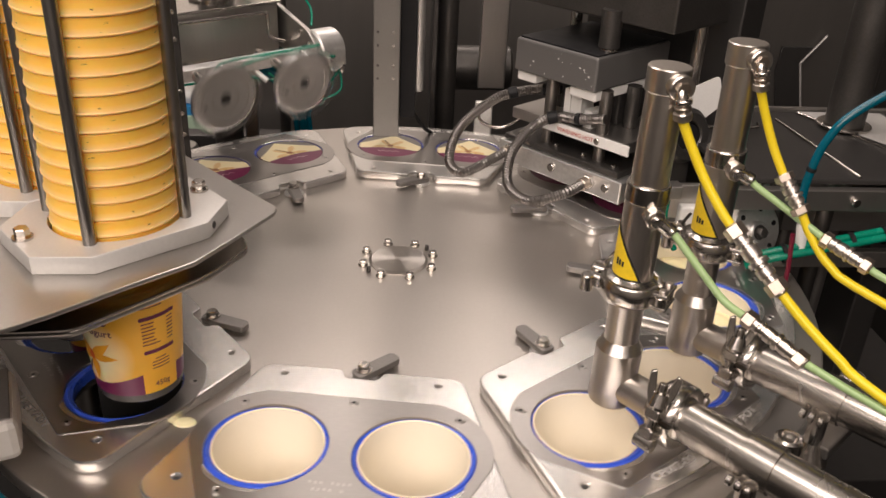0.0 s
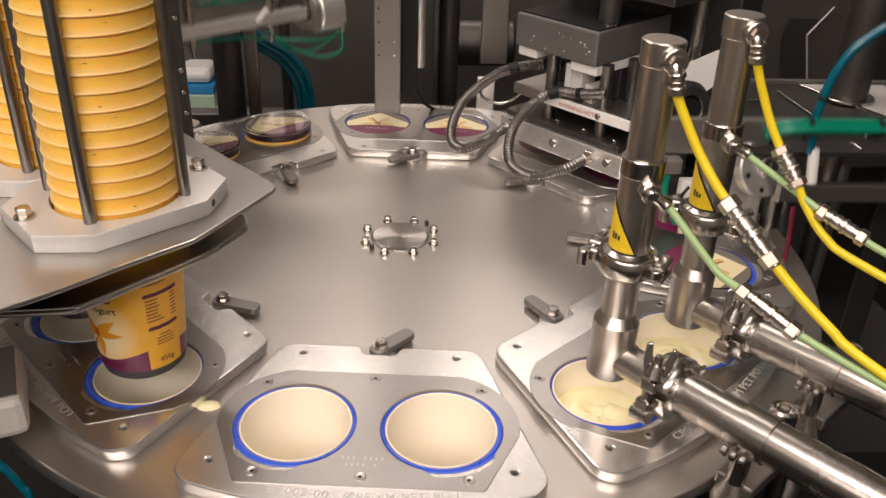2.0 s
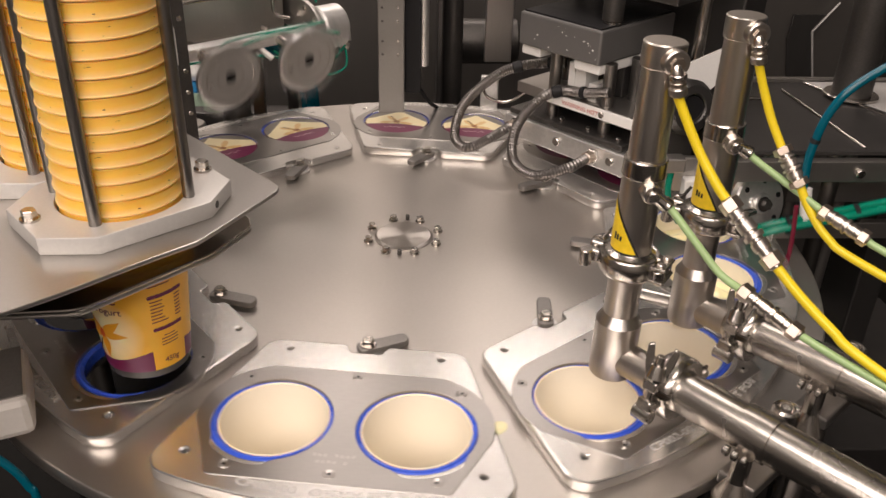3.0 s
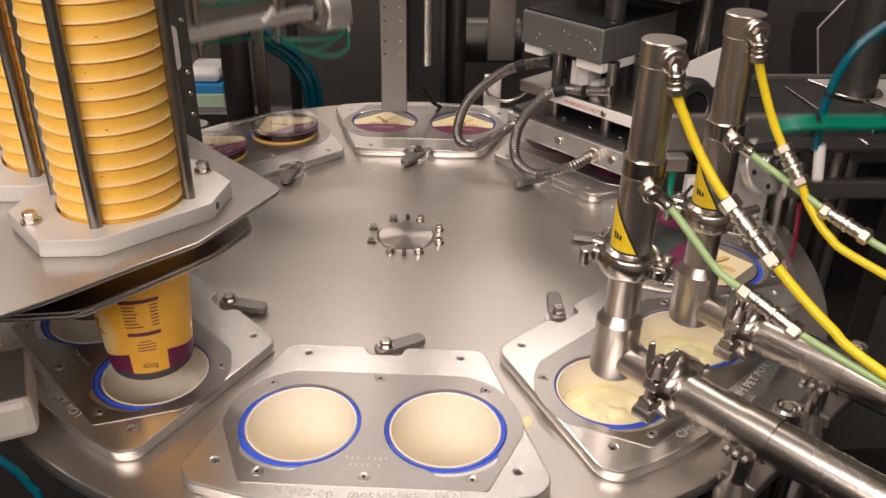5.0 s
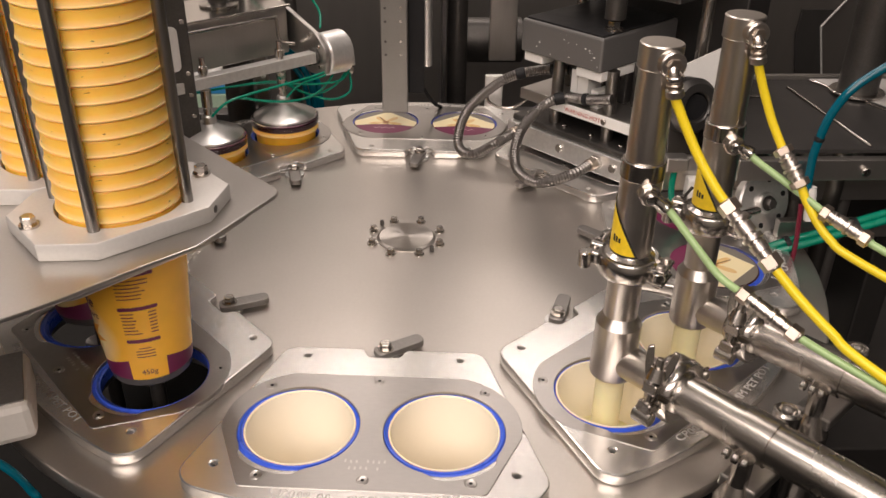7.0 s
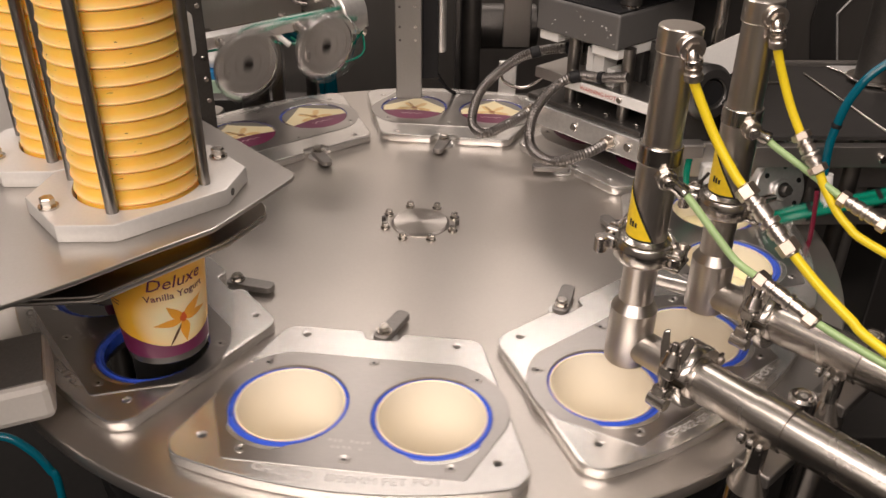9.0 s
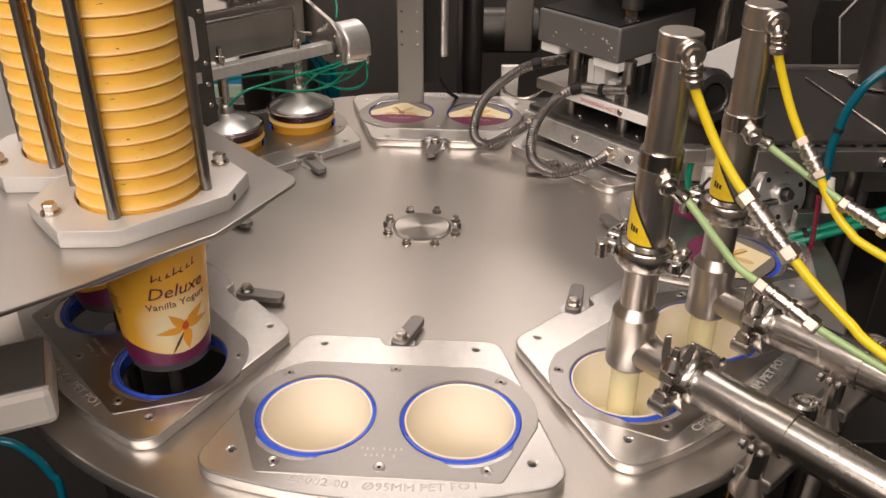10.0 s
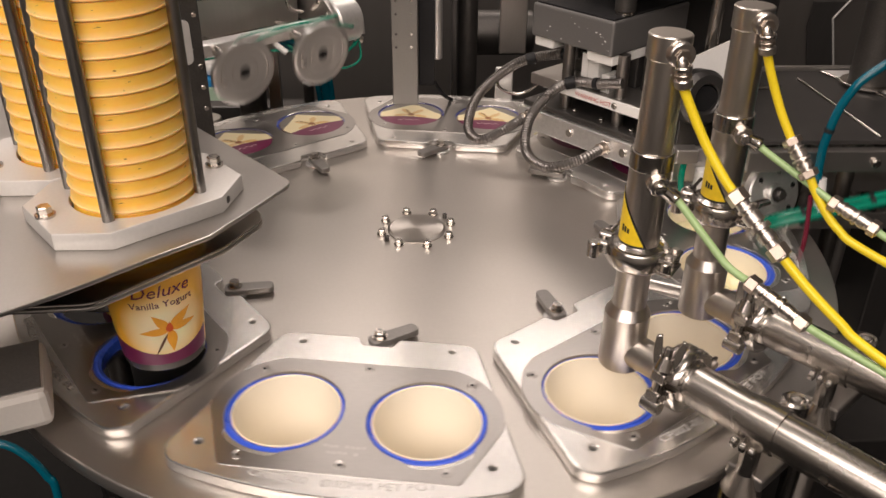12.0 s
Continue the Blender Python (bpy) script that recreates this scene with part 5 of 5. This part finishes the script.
# ---- date coder post, frame and enclosure behind ----
def make_back():
    post = thing("coder_post", "upright steel coder arm with black rail and round cylinder", "coder", pose(0, 0, 0))
    part("arm", bm_of(box, -0.036, 0.004, 0.345, 0.372, 1.022, 1.60, 0.0015), ARMST, post, "flat grey steel arm")
    part("rail", bm_of(box, 0.005, 0.030, 0.372, 0.400, 1.045, 1.60, 0.0015), BLACK, post, "black slide rail")
    part("cylinder", bm_of(rod, 0.0085, (0.034, 0.385, 1.085), (0.034, 0.385, 1.60), 24, 0.002), ALU, post, "round aluminium cylinder")
    for z in (1.115, 1.135, 1.165, 1.185):
        for x in (-0.029, -0.006):
            part("screw", bm_of(rod, 0.002, (x, 0.3455, z), (x, 0.3440, z), 10), DARKST if x < -0.02 else STEEL, post)
    part("lead", bm_of(hose, [(0.03, 0.39, 1.045), (0.045, 0.40, 1.02), (0.06, 0.43, 1.0)], 0.003, 8), BLACK, post)
    frame_ = thing("upright_rack", "dark stainless rack of upright tubes behind the table", "rack", pose(0, 0, 0))
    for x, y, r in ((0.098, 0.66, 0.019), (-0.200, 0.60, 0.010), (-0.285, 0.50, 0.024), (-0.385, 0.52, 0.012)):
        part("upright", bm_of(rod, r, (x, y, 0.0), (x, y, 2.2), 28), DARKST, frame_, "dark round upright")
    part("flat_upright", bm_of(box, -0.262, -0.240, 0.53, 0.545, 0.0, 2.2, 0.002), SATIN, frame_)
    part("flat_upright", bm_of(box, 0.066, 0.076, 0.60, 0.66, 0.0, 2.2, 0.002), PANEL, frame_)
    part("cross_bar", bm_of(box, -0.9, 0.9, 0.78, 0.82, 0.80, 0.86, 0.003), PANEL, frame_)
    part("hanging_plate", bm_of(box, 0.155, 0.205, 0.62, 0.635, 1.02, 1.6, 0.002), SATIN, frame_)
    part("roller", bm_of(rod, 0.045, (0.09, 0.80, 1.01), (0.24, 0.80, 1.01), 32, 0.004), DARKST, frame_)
    part("small_bracket", bm_of(box, 0.135, 0.165, 0.462, 0.470, 0.96, 1.045, 0.002), ALU, frame_)
    part("guide_puck", bm_of(rod, 0.022, (-0.335, 0.375, 0.96), (-0.335, 0.375, 0.992), 28, 0.002), SATIN, frame_)
    for dx, dz, r in ((0, 0, 0.0055), (0.012, 0.004, 0.0055), (-0.010, -0.006, 0.0048), (0.006, -0.010, 0.0045)):
        solid("air_tube", bm_of(hose, [(-0.40 + dx, 0.56, 1.20 + dz), (-0.30 + dx, 0.555, 1.125 + dz), (-0.24 + dx, 0.55, 1.078 + dz), (-0.190 + dx, 0.55, 1.042 + dz), (-0.166 + dx, 0.55, 0.985 + dz), (-0.163 + dx, 0.55, 0.85)], r, 12), BLUEHOSE, "glossy dark blue air tube hanging behind the table", "air tube", "blue air tubes")
    # the tall side panel is unseen, added to keep bright room out of reflections
    for nm, mt, b in (("enclosure_wall_back", ENCL, (-0.9, 1.199, 1.15, 1.17, 0.0, 1.22)), ("reflection_shield", PANEL, (1.2, 1.22, -0.8, 1.17, 0.0, 2.7))):
        solid(nm, bm_of(box, *b, 0.001), mt, "dark brushed panel at the enclosure; the tall side one is added, unseen", "enclosure", kind="structure")
    solid("enclosure_door", bm_of(box, 0.62, 0.66, 1.10, 1.145, 0.0, 1.22, 0.002), SATIN, "stainless enclosure door edge", "enclosure", kind="structure")
    door = thing("enclosure_window", "bent dark window strip with a bright edge in the enclosure", "window", pose(0, 0, 0))
    strip = [(0.972, 0.990), (1.058, 0.990), (1.025, 0.949), (1.086, 0.70), (1.014, 0.70), (0.968, 0.929)]
    part("strip", moved(sheet([[Vector(p) for p in strip]], -0.003, 0.003, 0.001), pose(0, 1.143, 0, 90, 0, 0)), PANEL, door, "dark bent strip")
    part("bright_edge", bm_of(rod, 0.0028, (1.027, 1.138, 0.949), (1.088, 1.138, 0.70), 8), ANOD, door)
    part("bright_edge", bm_of(rod, 0.0028, (1.027, 1.138, 0.949), (1.08, 1.138, 1.02), 8), ANOD, door)
    # side plate of the lid applicator, behind the pot stack
    sp = thing("applicator_side_plate", "grey steel side plate with a long slot", "machine plate", pose(-0.322, 0.20, 0, 0, 0, 28))
    part("plate", bm_of(box, -0.10, 0.038, -0.006, 0.006, 0.96, 1.6, 0.002), DARKST, sp)
    part("slot_cover", sheet([rounded([(-0.010, -0.030), (0.010, -0.030), (0.010, 0.030), (-0.010, 0.030)], 0.009, 6)], -0.002, 0.002, 0.0005), ANOD, sp, "pale oblong cover", pose(0.012, -0.008, 1.165, 90, 0, 0))
    for x, z in ((0.030, 1.07), (0.030, 1.10), (0.030, 1.13), (-0.005, 1.09), (0.030, 1.20), (0.030, 1.235)):
        part("screw", bm_of(rod, 0.0035, (x, -0.006, z), (x, -0.009, z), 12, 0.0006), STEEL, sp)
    part("leg", bm_of(box, -0.12, -0.08, -0.02, 0.02, 0.0, 1.03, 0.002), PANEL, sp)
    wall = thing("bench_with_papers", "pale bench with a blue folder, seen behind the machine", "bench", pose(-0.50, 1.02, 0))
    part("top", bm_of(box, -0.2, 0.11, -0.05, 0.08, 0.77, 0.800, 0.003), WALL, wall)
    part("folder", bm_of(box, 0.0, 0.085, -0.04, 0.06, 0.833, 0.853, 0.002), material("blue_card", (0.03, 0.25, 0.55), 0.5), wall, "blue folder")
    part("papers", bm_of(box, 0.0, 0.085, -0.045, 0.06, 0.8005, 0.8325, 0.002), material("green_paper", (0.45, 0.6, 0.45), 0.6), wall)
    part("bag", bm_of(box, 0.005, 0.08, -0.03, 0.06, 0.8535, 0.89, 0.015), WHITE, wall, "white plastic bag")
    part("leg", bm_of(box, -0.2, 0.25, 0.0, 0.06, 0.0, 0.77, 0.002), PANEL, wall)


make_back()


# ---- the foil lid feeder at station 2 ----
FEED = [(0.0, 0.0), (1.55, 0.0), (1.75, 0.020), (1.95, 0.035), (2.1, 0.085), (2.25, 0.138), (2.45, 0.138), (2.6, 0.095), (2.8, 0.030), (3.0, 0.0)]
BUNDLE_Z = [(0.0, 1.035), (0.2, 1.012), (1.5, 1.010), (1.6, 1.05), (1.7, 1.110), (1.9, 1.118), (2.0, 1.150), (2.1, 1.197), (2.2, 1.245), (2.3, 1.270), (2.4, 1.270), (2.5, 1.240), (2.6, 1.185), (2.8, 1.120), (2.9, 1.075), (3.0, 1.035)]
BUNDLE_TILT = [(0.0, -12), (0.2, -18), (1.5, -18), (1.7, 0), (2.8, 0), (3.0, -12)]


def make_feeder():
    feed = thing("foil_feeder_arm", "moving foil feeder arm with a round flange and green tubes", "pick arm", pose(0, 0, 0))
    c = Vector((0.438, -0.006, 1.036))
    part("flange", bm_of(lathe, [(0, 0.006), (0.012, 0.006), (0.0135, 0.0045), (0.014, 0.0), (0.036, 0.0), (0.038, -0.002), (0.038, -0.012), (0, -0.012)], 40, Matrix.Translation(c) @ pose(0, 0, 0, 72, 0, 20)), ALU, feed, "round drilled aluminium flange")
    for i in range(6):
        a = radians(60 * i + 15)
        part("flange_hole", bm_of(rod, 0.0034, (0.0285 * math.cos(a), 0.0285 * math.sin(a), -0.002), (0.0285 * math.cos(a), 0.0285 * math.sin(a), 0.0006), 12), BLACK, feed, "", Matrix.Translation(c) @ pose(0, 0, 0, 72, 0, 20))
    part("flange_bolt", bm_of(hexhead, 0.007, 0.010, (0, 0, 0.004)), DARKST, feed, "", Matrix.Translation(c) @ pose(0, 0, 0, 72, 0, 20))
    part("arm", bm_of(box, 0.40, 0.75, 0.03, 0.045, 1.02, 1.065, 0.002), SATIN, feed)
    bundle = thing("tube_bundle", "bundle of glossy green air tubes held by black ties", "tube bundle", pose(0.50, -0.03, 1.01))
    for dy, dz in ((0, 0), (0.008, 0.004), (0.001, 0.0085), (-0.007, 0.004)):
        part("green_tube", bm_of(hose, [(-0.085, 0.012 + dy, -0.012 + dz), (-0.06, dy, dz), (0.04, dy, dz + 0.001), (0.30, dy + 0.01, dz)], 0.0048, 10), TEAL, bundle, "green air tube")
    for x in (-0.045, 0.035, 0.075):
        part("cable_tie", bm_of(lathe, [(0.0105, -0.003), (0.0115, -0.0025), (0.0115, 0.0025), (0.0105, 0.003)], 18, pose(x, 0, 0.004, 0, 90, 0)), BLACK, bundle)
    MOVES.append((bundle, [(t, pose(0.50, -0.05, cyc(t, BUNDLE_Z), 0, cyc(t, BUNDLE_TILT), 0)) for t in TICKS]))
    part("elbow", bm_of(hose, [(0.470, -0.045, 1.075), (0.472, -0.048, 1.055), (0.474, -0.050, 1.035)], 0.0065, 10), WHITE, feed, "white push fitting")
    part("bracket", bm_of(box, 0.312, 0.44, 0.0105, 0.019, 1.045, 1.090, 0.002), SATIN, feed)
    part("front_rail", bm_of(box, 0.385, 0.86, -0.034, -0.021, 1.078, 1.104, 0.001), SATIN, feed, "grey steel rail")
    part("rail_bolt", bm_of(rod, 0.0055, (0.535, -0.034, 1.090), (0.535, -0.039, 1.090), 14, 0.001), STEEL, feed)
    part("lower_rail", bm_of(box, 0.45, 0.86, -0.030, -0.018, 1.00, 1.022, 0.001), SATIN, feed)
    part("blue_tube", bm_of(hose, [(0.62, -0.04, 1.275), (0.507, -0.045, 1.209), (0.475, -0.045, 1.171), (0.464, -0.045, 1.124), (0.464, -0.045, 1.092), (0.466, -0.045, 1.07)], 0.0050, 12), BLUEHOSE, feed, "glossy dark blue air tube")
    part("tube_tie", bm_of(lathe, [(0.0052, -0.003), (0.0062, 0), (0.0052, 0.003)], 14, pose(0.4655, -0.045, 1.135, 10, 10, 0)), BLACK, feed)
    MOVES.append((feed, [(t, pose(0, 0, cyc(t, FEED))) for t in TICKS]))
    mag = thing("foil_magazine", "dark steel foil magazine frame beside the table", "machine frame", pose(0, 0, 0))
    part("fitting_block", bm_of(box, 0.308, 0.335, -0.01, 0.010, 1.078, 1.096, 0.002), SATIN, mag, "dull steel fitting block")
    part("drop_tube", bm_of(hose, [(0.322, 0.0, 1.078), (0.320, -0.004, 1.055), (0.326, -0.004, 1.03), (0.34, -0.004, 1.01)], 0.004, 10), TEAL, mag, "green air tube")
    part("cover_plate", bm_of(box, 0.385, 0.86, -0.02, 0.235, 1.106, 1.112, 0.001), PANEL, mag, "dark stainless cover plate")
    part("back_edge", bm_of(box, 0.385, 0.86, 0.2355, 0.243, 1.100, 1.118, 0.001), SATIN, mag)
    part("bright_cover", sheet([[Vector(p) for p in ((0.575, 0.230), (0.70, 0.230), (0.70, 0.10), (0.640, 0.10))]], 1.1125, 1.1145, 0.0005), ANOD, mag, "bright cover sheet")
    for p, q in (((0.530, 0.196), (0.545, -0.015)), ((0.575, 0.225), (0.66, 0.02))):
        part("seam", bm_of(rod, 0.0018, (*p, 1.1135), (*q, 1.1135), 8), STEEL, mag)
    part("bent_rod", bm_of(hose, [(0.40, 0.15, 1.116), (0.46, 0.152, 1.116), (0.485, 0.154, 1.116), (0.490, 0.165, 1.117)], 0.0022, 8), STEEL, mag)
    part("bearing_plate", bm_of(box, 0.375, 0.455, 0.020, 0.028, 0.985, 1.105, 0.002), ALU, mag, "pale aluminium bearing plate")
    part("hinge_block", bm_of(box, 0.340, 0.372, -0.004, 0.012, 1.040, 1.066, 0.0025), WHITE, mag, "white plastic guide block")
    for i, (x, z) in enumerate(((0.385, 1.092), (0.445, 1.092), (0.385, 1.000), (0.445, 1.000))):
        part("plate_screw", bm_of(rod, 0.0036, (x, 0.0205, z), (x, 0.0165, z), 12, 0.0006), STEEL, mag)
    part("cross_rod", bm_of(rod, 0.0055, (0.345, -0.035, 1.018), (0.430, -0.012, 1.030), 16, 0.001), STEEL, mag, "bright cross rod")
    part("rod_nut", bm_of(rod, 0.0085, (0.352, -0.033, 1.019), (0.362, -0.030, 1.0205), 6, 0.001), NICKEL, mag)
    part("upright", bm_of(rod, 0.026, (0.615, 0.17, 1.112), (0.615, 0.17, 1.8), 28), DARKST, mag, "dark round upright")
    part("upright_collar", bm_of(rod, 0.036, (0.615, 0.17, 1.1147), (0.615, 0.17, 1.119), 28, 0.001), STEEL, mag)
    for i in range(4):
        part("magazine_rod", bm_of(rod, 0.011, (0.475 + 0.032 * i, 0.03 + 0.03 * (i % 2), 0.60), (0.475 + 0.032 * i, 0.03 + 0.03 * (i % 2), 1.105), 18), SATIN if i % 2 else RODS, mag, "round magazine rod")
    part("base", bm_of(box, 0.44, 0.80, -0.12, 0.24, 0.0, 0.74, 0.003), PANEL, mag)
    part("stand", bm_of(box, 0.66, 0.70, 0.10, 0.2, 0.74, 1.106, 0.003), PANEL, mag)
    wheel = thing("tensioner_wheel", "large dark pulley wheel with a pale guard behind the nozzles", "pulley", pose(0.366, 0.105, 1.120))
    part("wheel", bm_of(lathe, [(0.018, 0.012), (0.020, 0.014), (0.030, 0.014), (0.036, 0.006), (0.036, -0.012), (0.018, -0.012)], 40, pose(0, 0, 0, 80, 0, 20), True), PANEL, wheel, "dark grey wheel")
    # black disc fills the wheel's bore, giving the dark of an open hole
    part("hub", bm_of(rod, 0.017, (0, 0.01, 0), (0.003, -0.006, 0), 24), BLACK, wheel)
    part("guard", sheet([rounded([(-0.07, 0.02), (0.03, 0.058), (0.04, 0.02), (0.0, -0.01)], 0.006, 4)], -0.002, 0.002, 0.0005), WHITE, wheel, "pale plastic guard", pose(0.03, 0.05, 0.004, 85, 0, 10))
    part("bracket", bm_of(box, -0.02, 0.02, 0.01, 0.03, -1.12, -0.02, 0.002), PANEL, wheel)
    solid("air_tube", bm_of(hose, [(0.455, -0.06, 1.06), (0.458, -0.065, 1.00), (0.452, -0.07, 0.94), (0.47, -0.07, 0.80)], 0.0028, 8), material("dark_red_tube", (0.16, 0.01, 0.03), 0.35), "thin dark red air tube", "air tube")


make_feeder()


# ---- below the table ----
def make_base():
    base = thing("machine_base", "dark steel machine base under the indexing table", "machine base", pose(0, 0, 0))
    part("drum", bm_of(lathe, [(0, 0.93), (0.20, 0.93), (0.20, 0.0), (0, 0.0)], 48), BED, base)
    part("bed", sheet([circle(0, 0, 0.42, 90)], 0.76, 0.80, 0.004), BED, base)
    for a in (-70, -35, 0, 35, 70):
        p = Vector((0.37 * math.sin(radians(a)), -0.37 * math.cos(radians(a)), 0))
        part("guide_post", bm_of(rod, 0.012, (p.x, p.y, 0.80), (p.x, p.y, 0.93), 18), SATIN, base)
    for pts in ([(-0.42, -0.405, 1.000), (-0.37, -0.402, 1.012), (-0.337, -0.40, 1.012), (-0.319, -0.40, 0.998), (-0.308, -0.40, 0.976), (-0.304, -0.40, 0.949), (-0.315, -0.40, 0.80), (-0.33, -0.40, 0.5)],):
        solid("air_tube", bm_of(hose, pts, 0.0035, 10), BLUEHOSE, "glossy teal air tube hanging below the box", "air tube", "blue air tubes")


make_base()


def make_undergear():
    """Brackets and valves seen below the rim of the table, under the product pipes."""
    gear = thing("drive_bracket", "dark folded steel bracket with bright edges under the product pipes", "bracket", pose(0.335, -0.50, 0, 0, 0, -22))
    part("plate", bm_of(box, -0.05, 0.22, -0.02, 0.12, 0.862, 0.868, 0.001), PANEL, gear, "dark folded plate")
    part("front_edge", bm_of(box, -0.05, 0.22, -0.024, -0.0205, 0.846, 0.870, 0.001), SATIN, gear, "bright folded edge")
    part("web", bm_of(box, 0.05, 0.056, -0.02, 0.12, 0.60, 0.8615, 0.001), PANEL, gear)
    part("leg", bm_of(box, 0.0, 0.05, 0.03, 0.07, 0.0, 0.8615, 0.002), PANEL, gear)
    for x, y in ((-0.030, 0.0), (0.02, 0.0), (0.10, 0.0), (0.16, 0.02)):
        part("bolt", bm_of(hexhead, 0.006, 0.009, (x, y, 0.868)), STEEL, gear)
    valve = thing("air_valve", "small dark air valve with a nickel elbow under the table", "valve", pose(0.245, -0.475, 0.869, 0, 0, -20))
    part("body", bm_of(box, -0.018, 0.018, -0.012, 0.012, 0.0, 0.030, 0.003), BLACK, valve)
    part("elbow", bm_of(hose, [(0.0, 0.0, 0.030), (0.0, 0.0, 0.044), (0.008, -0.004, 0.050), (0.020, -0.010, 0.050)], 0.0046, 12, 5), NICKEL, valve, "nickel elbow")
    part("elbow_nut", bm_of(rod, 0.0064, (0.016, -0.008, 0.050), (0.026, -0.013, 0.050), 6, 0.0008), BRASS, valve)
    part("tube", bm_of(hose, [(0.026, -0.013, 0.050), (0.05, -0.02, 0.046), (0.07, -0.01, 0.02), (0.08, 0.02, -0.05), (0.08, 0.05, -0.2)], 0.003, 10), BLACK, valve, "black air tube")
    solid("valve_post", bm_of(box, -0.015, 0.015, -0.01, 0.01, 0.0, 0.869, 0.002), PANEL, "dark steel post under the air valve", "post", m=pose(0.245, -0.475, 0, 0, 0, -20))


make_undergear()


def motions():
    walk(table, [(t, Matrix.Rotation(radians(turn_at(t)), 4, "Z")) for t in TICKS])
    for ob, rows in MOVES:
        walk(ob, rows)


motions()
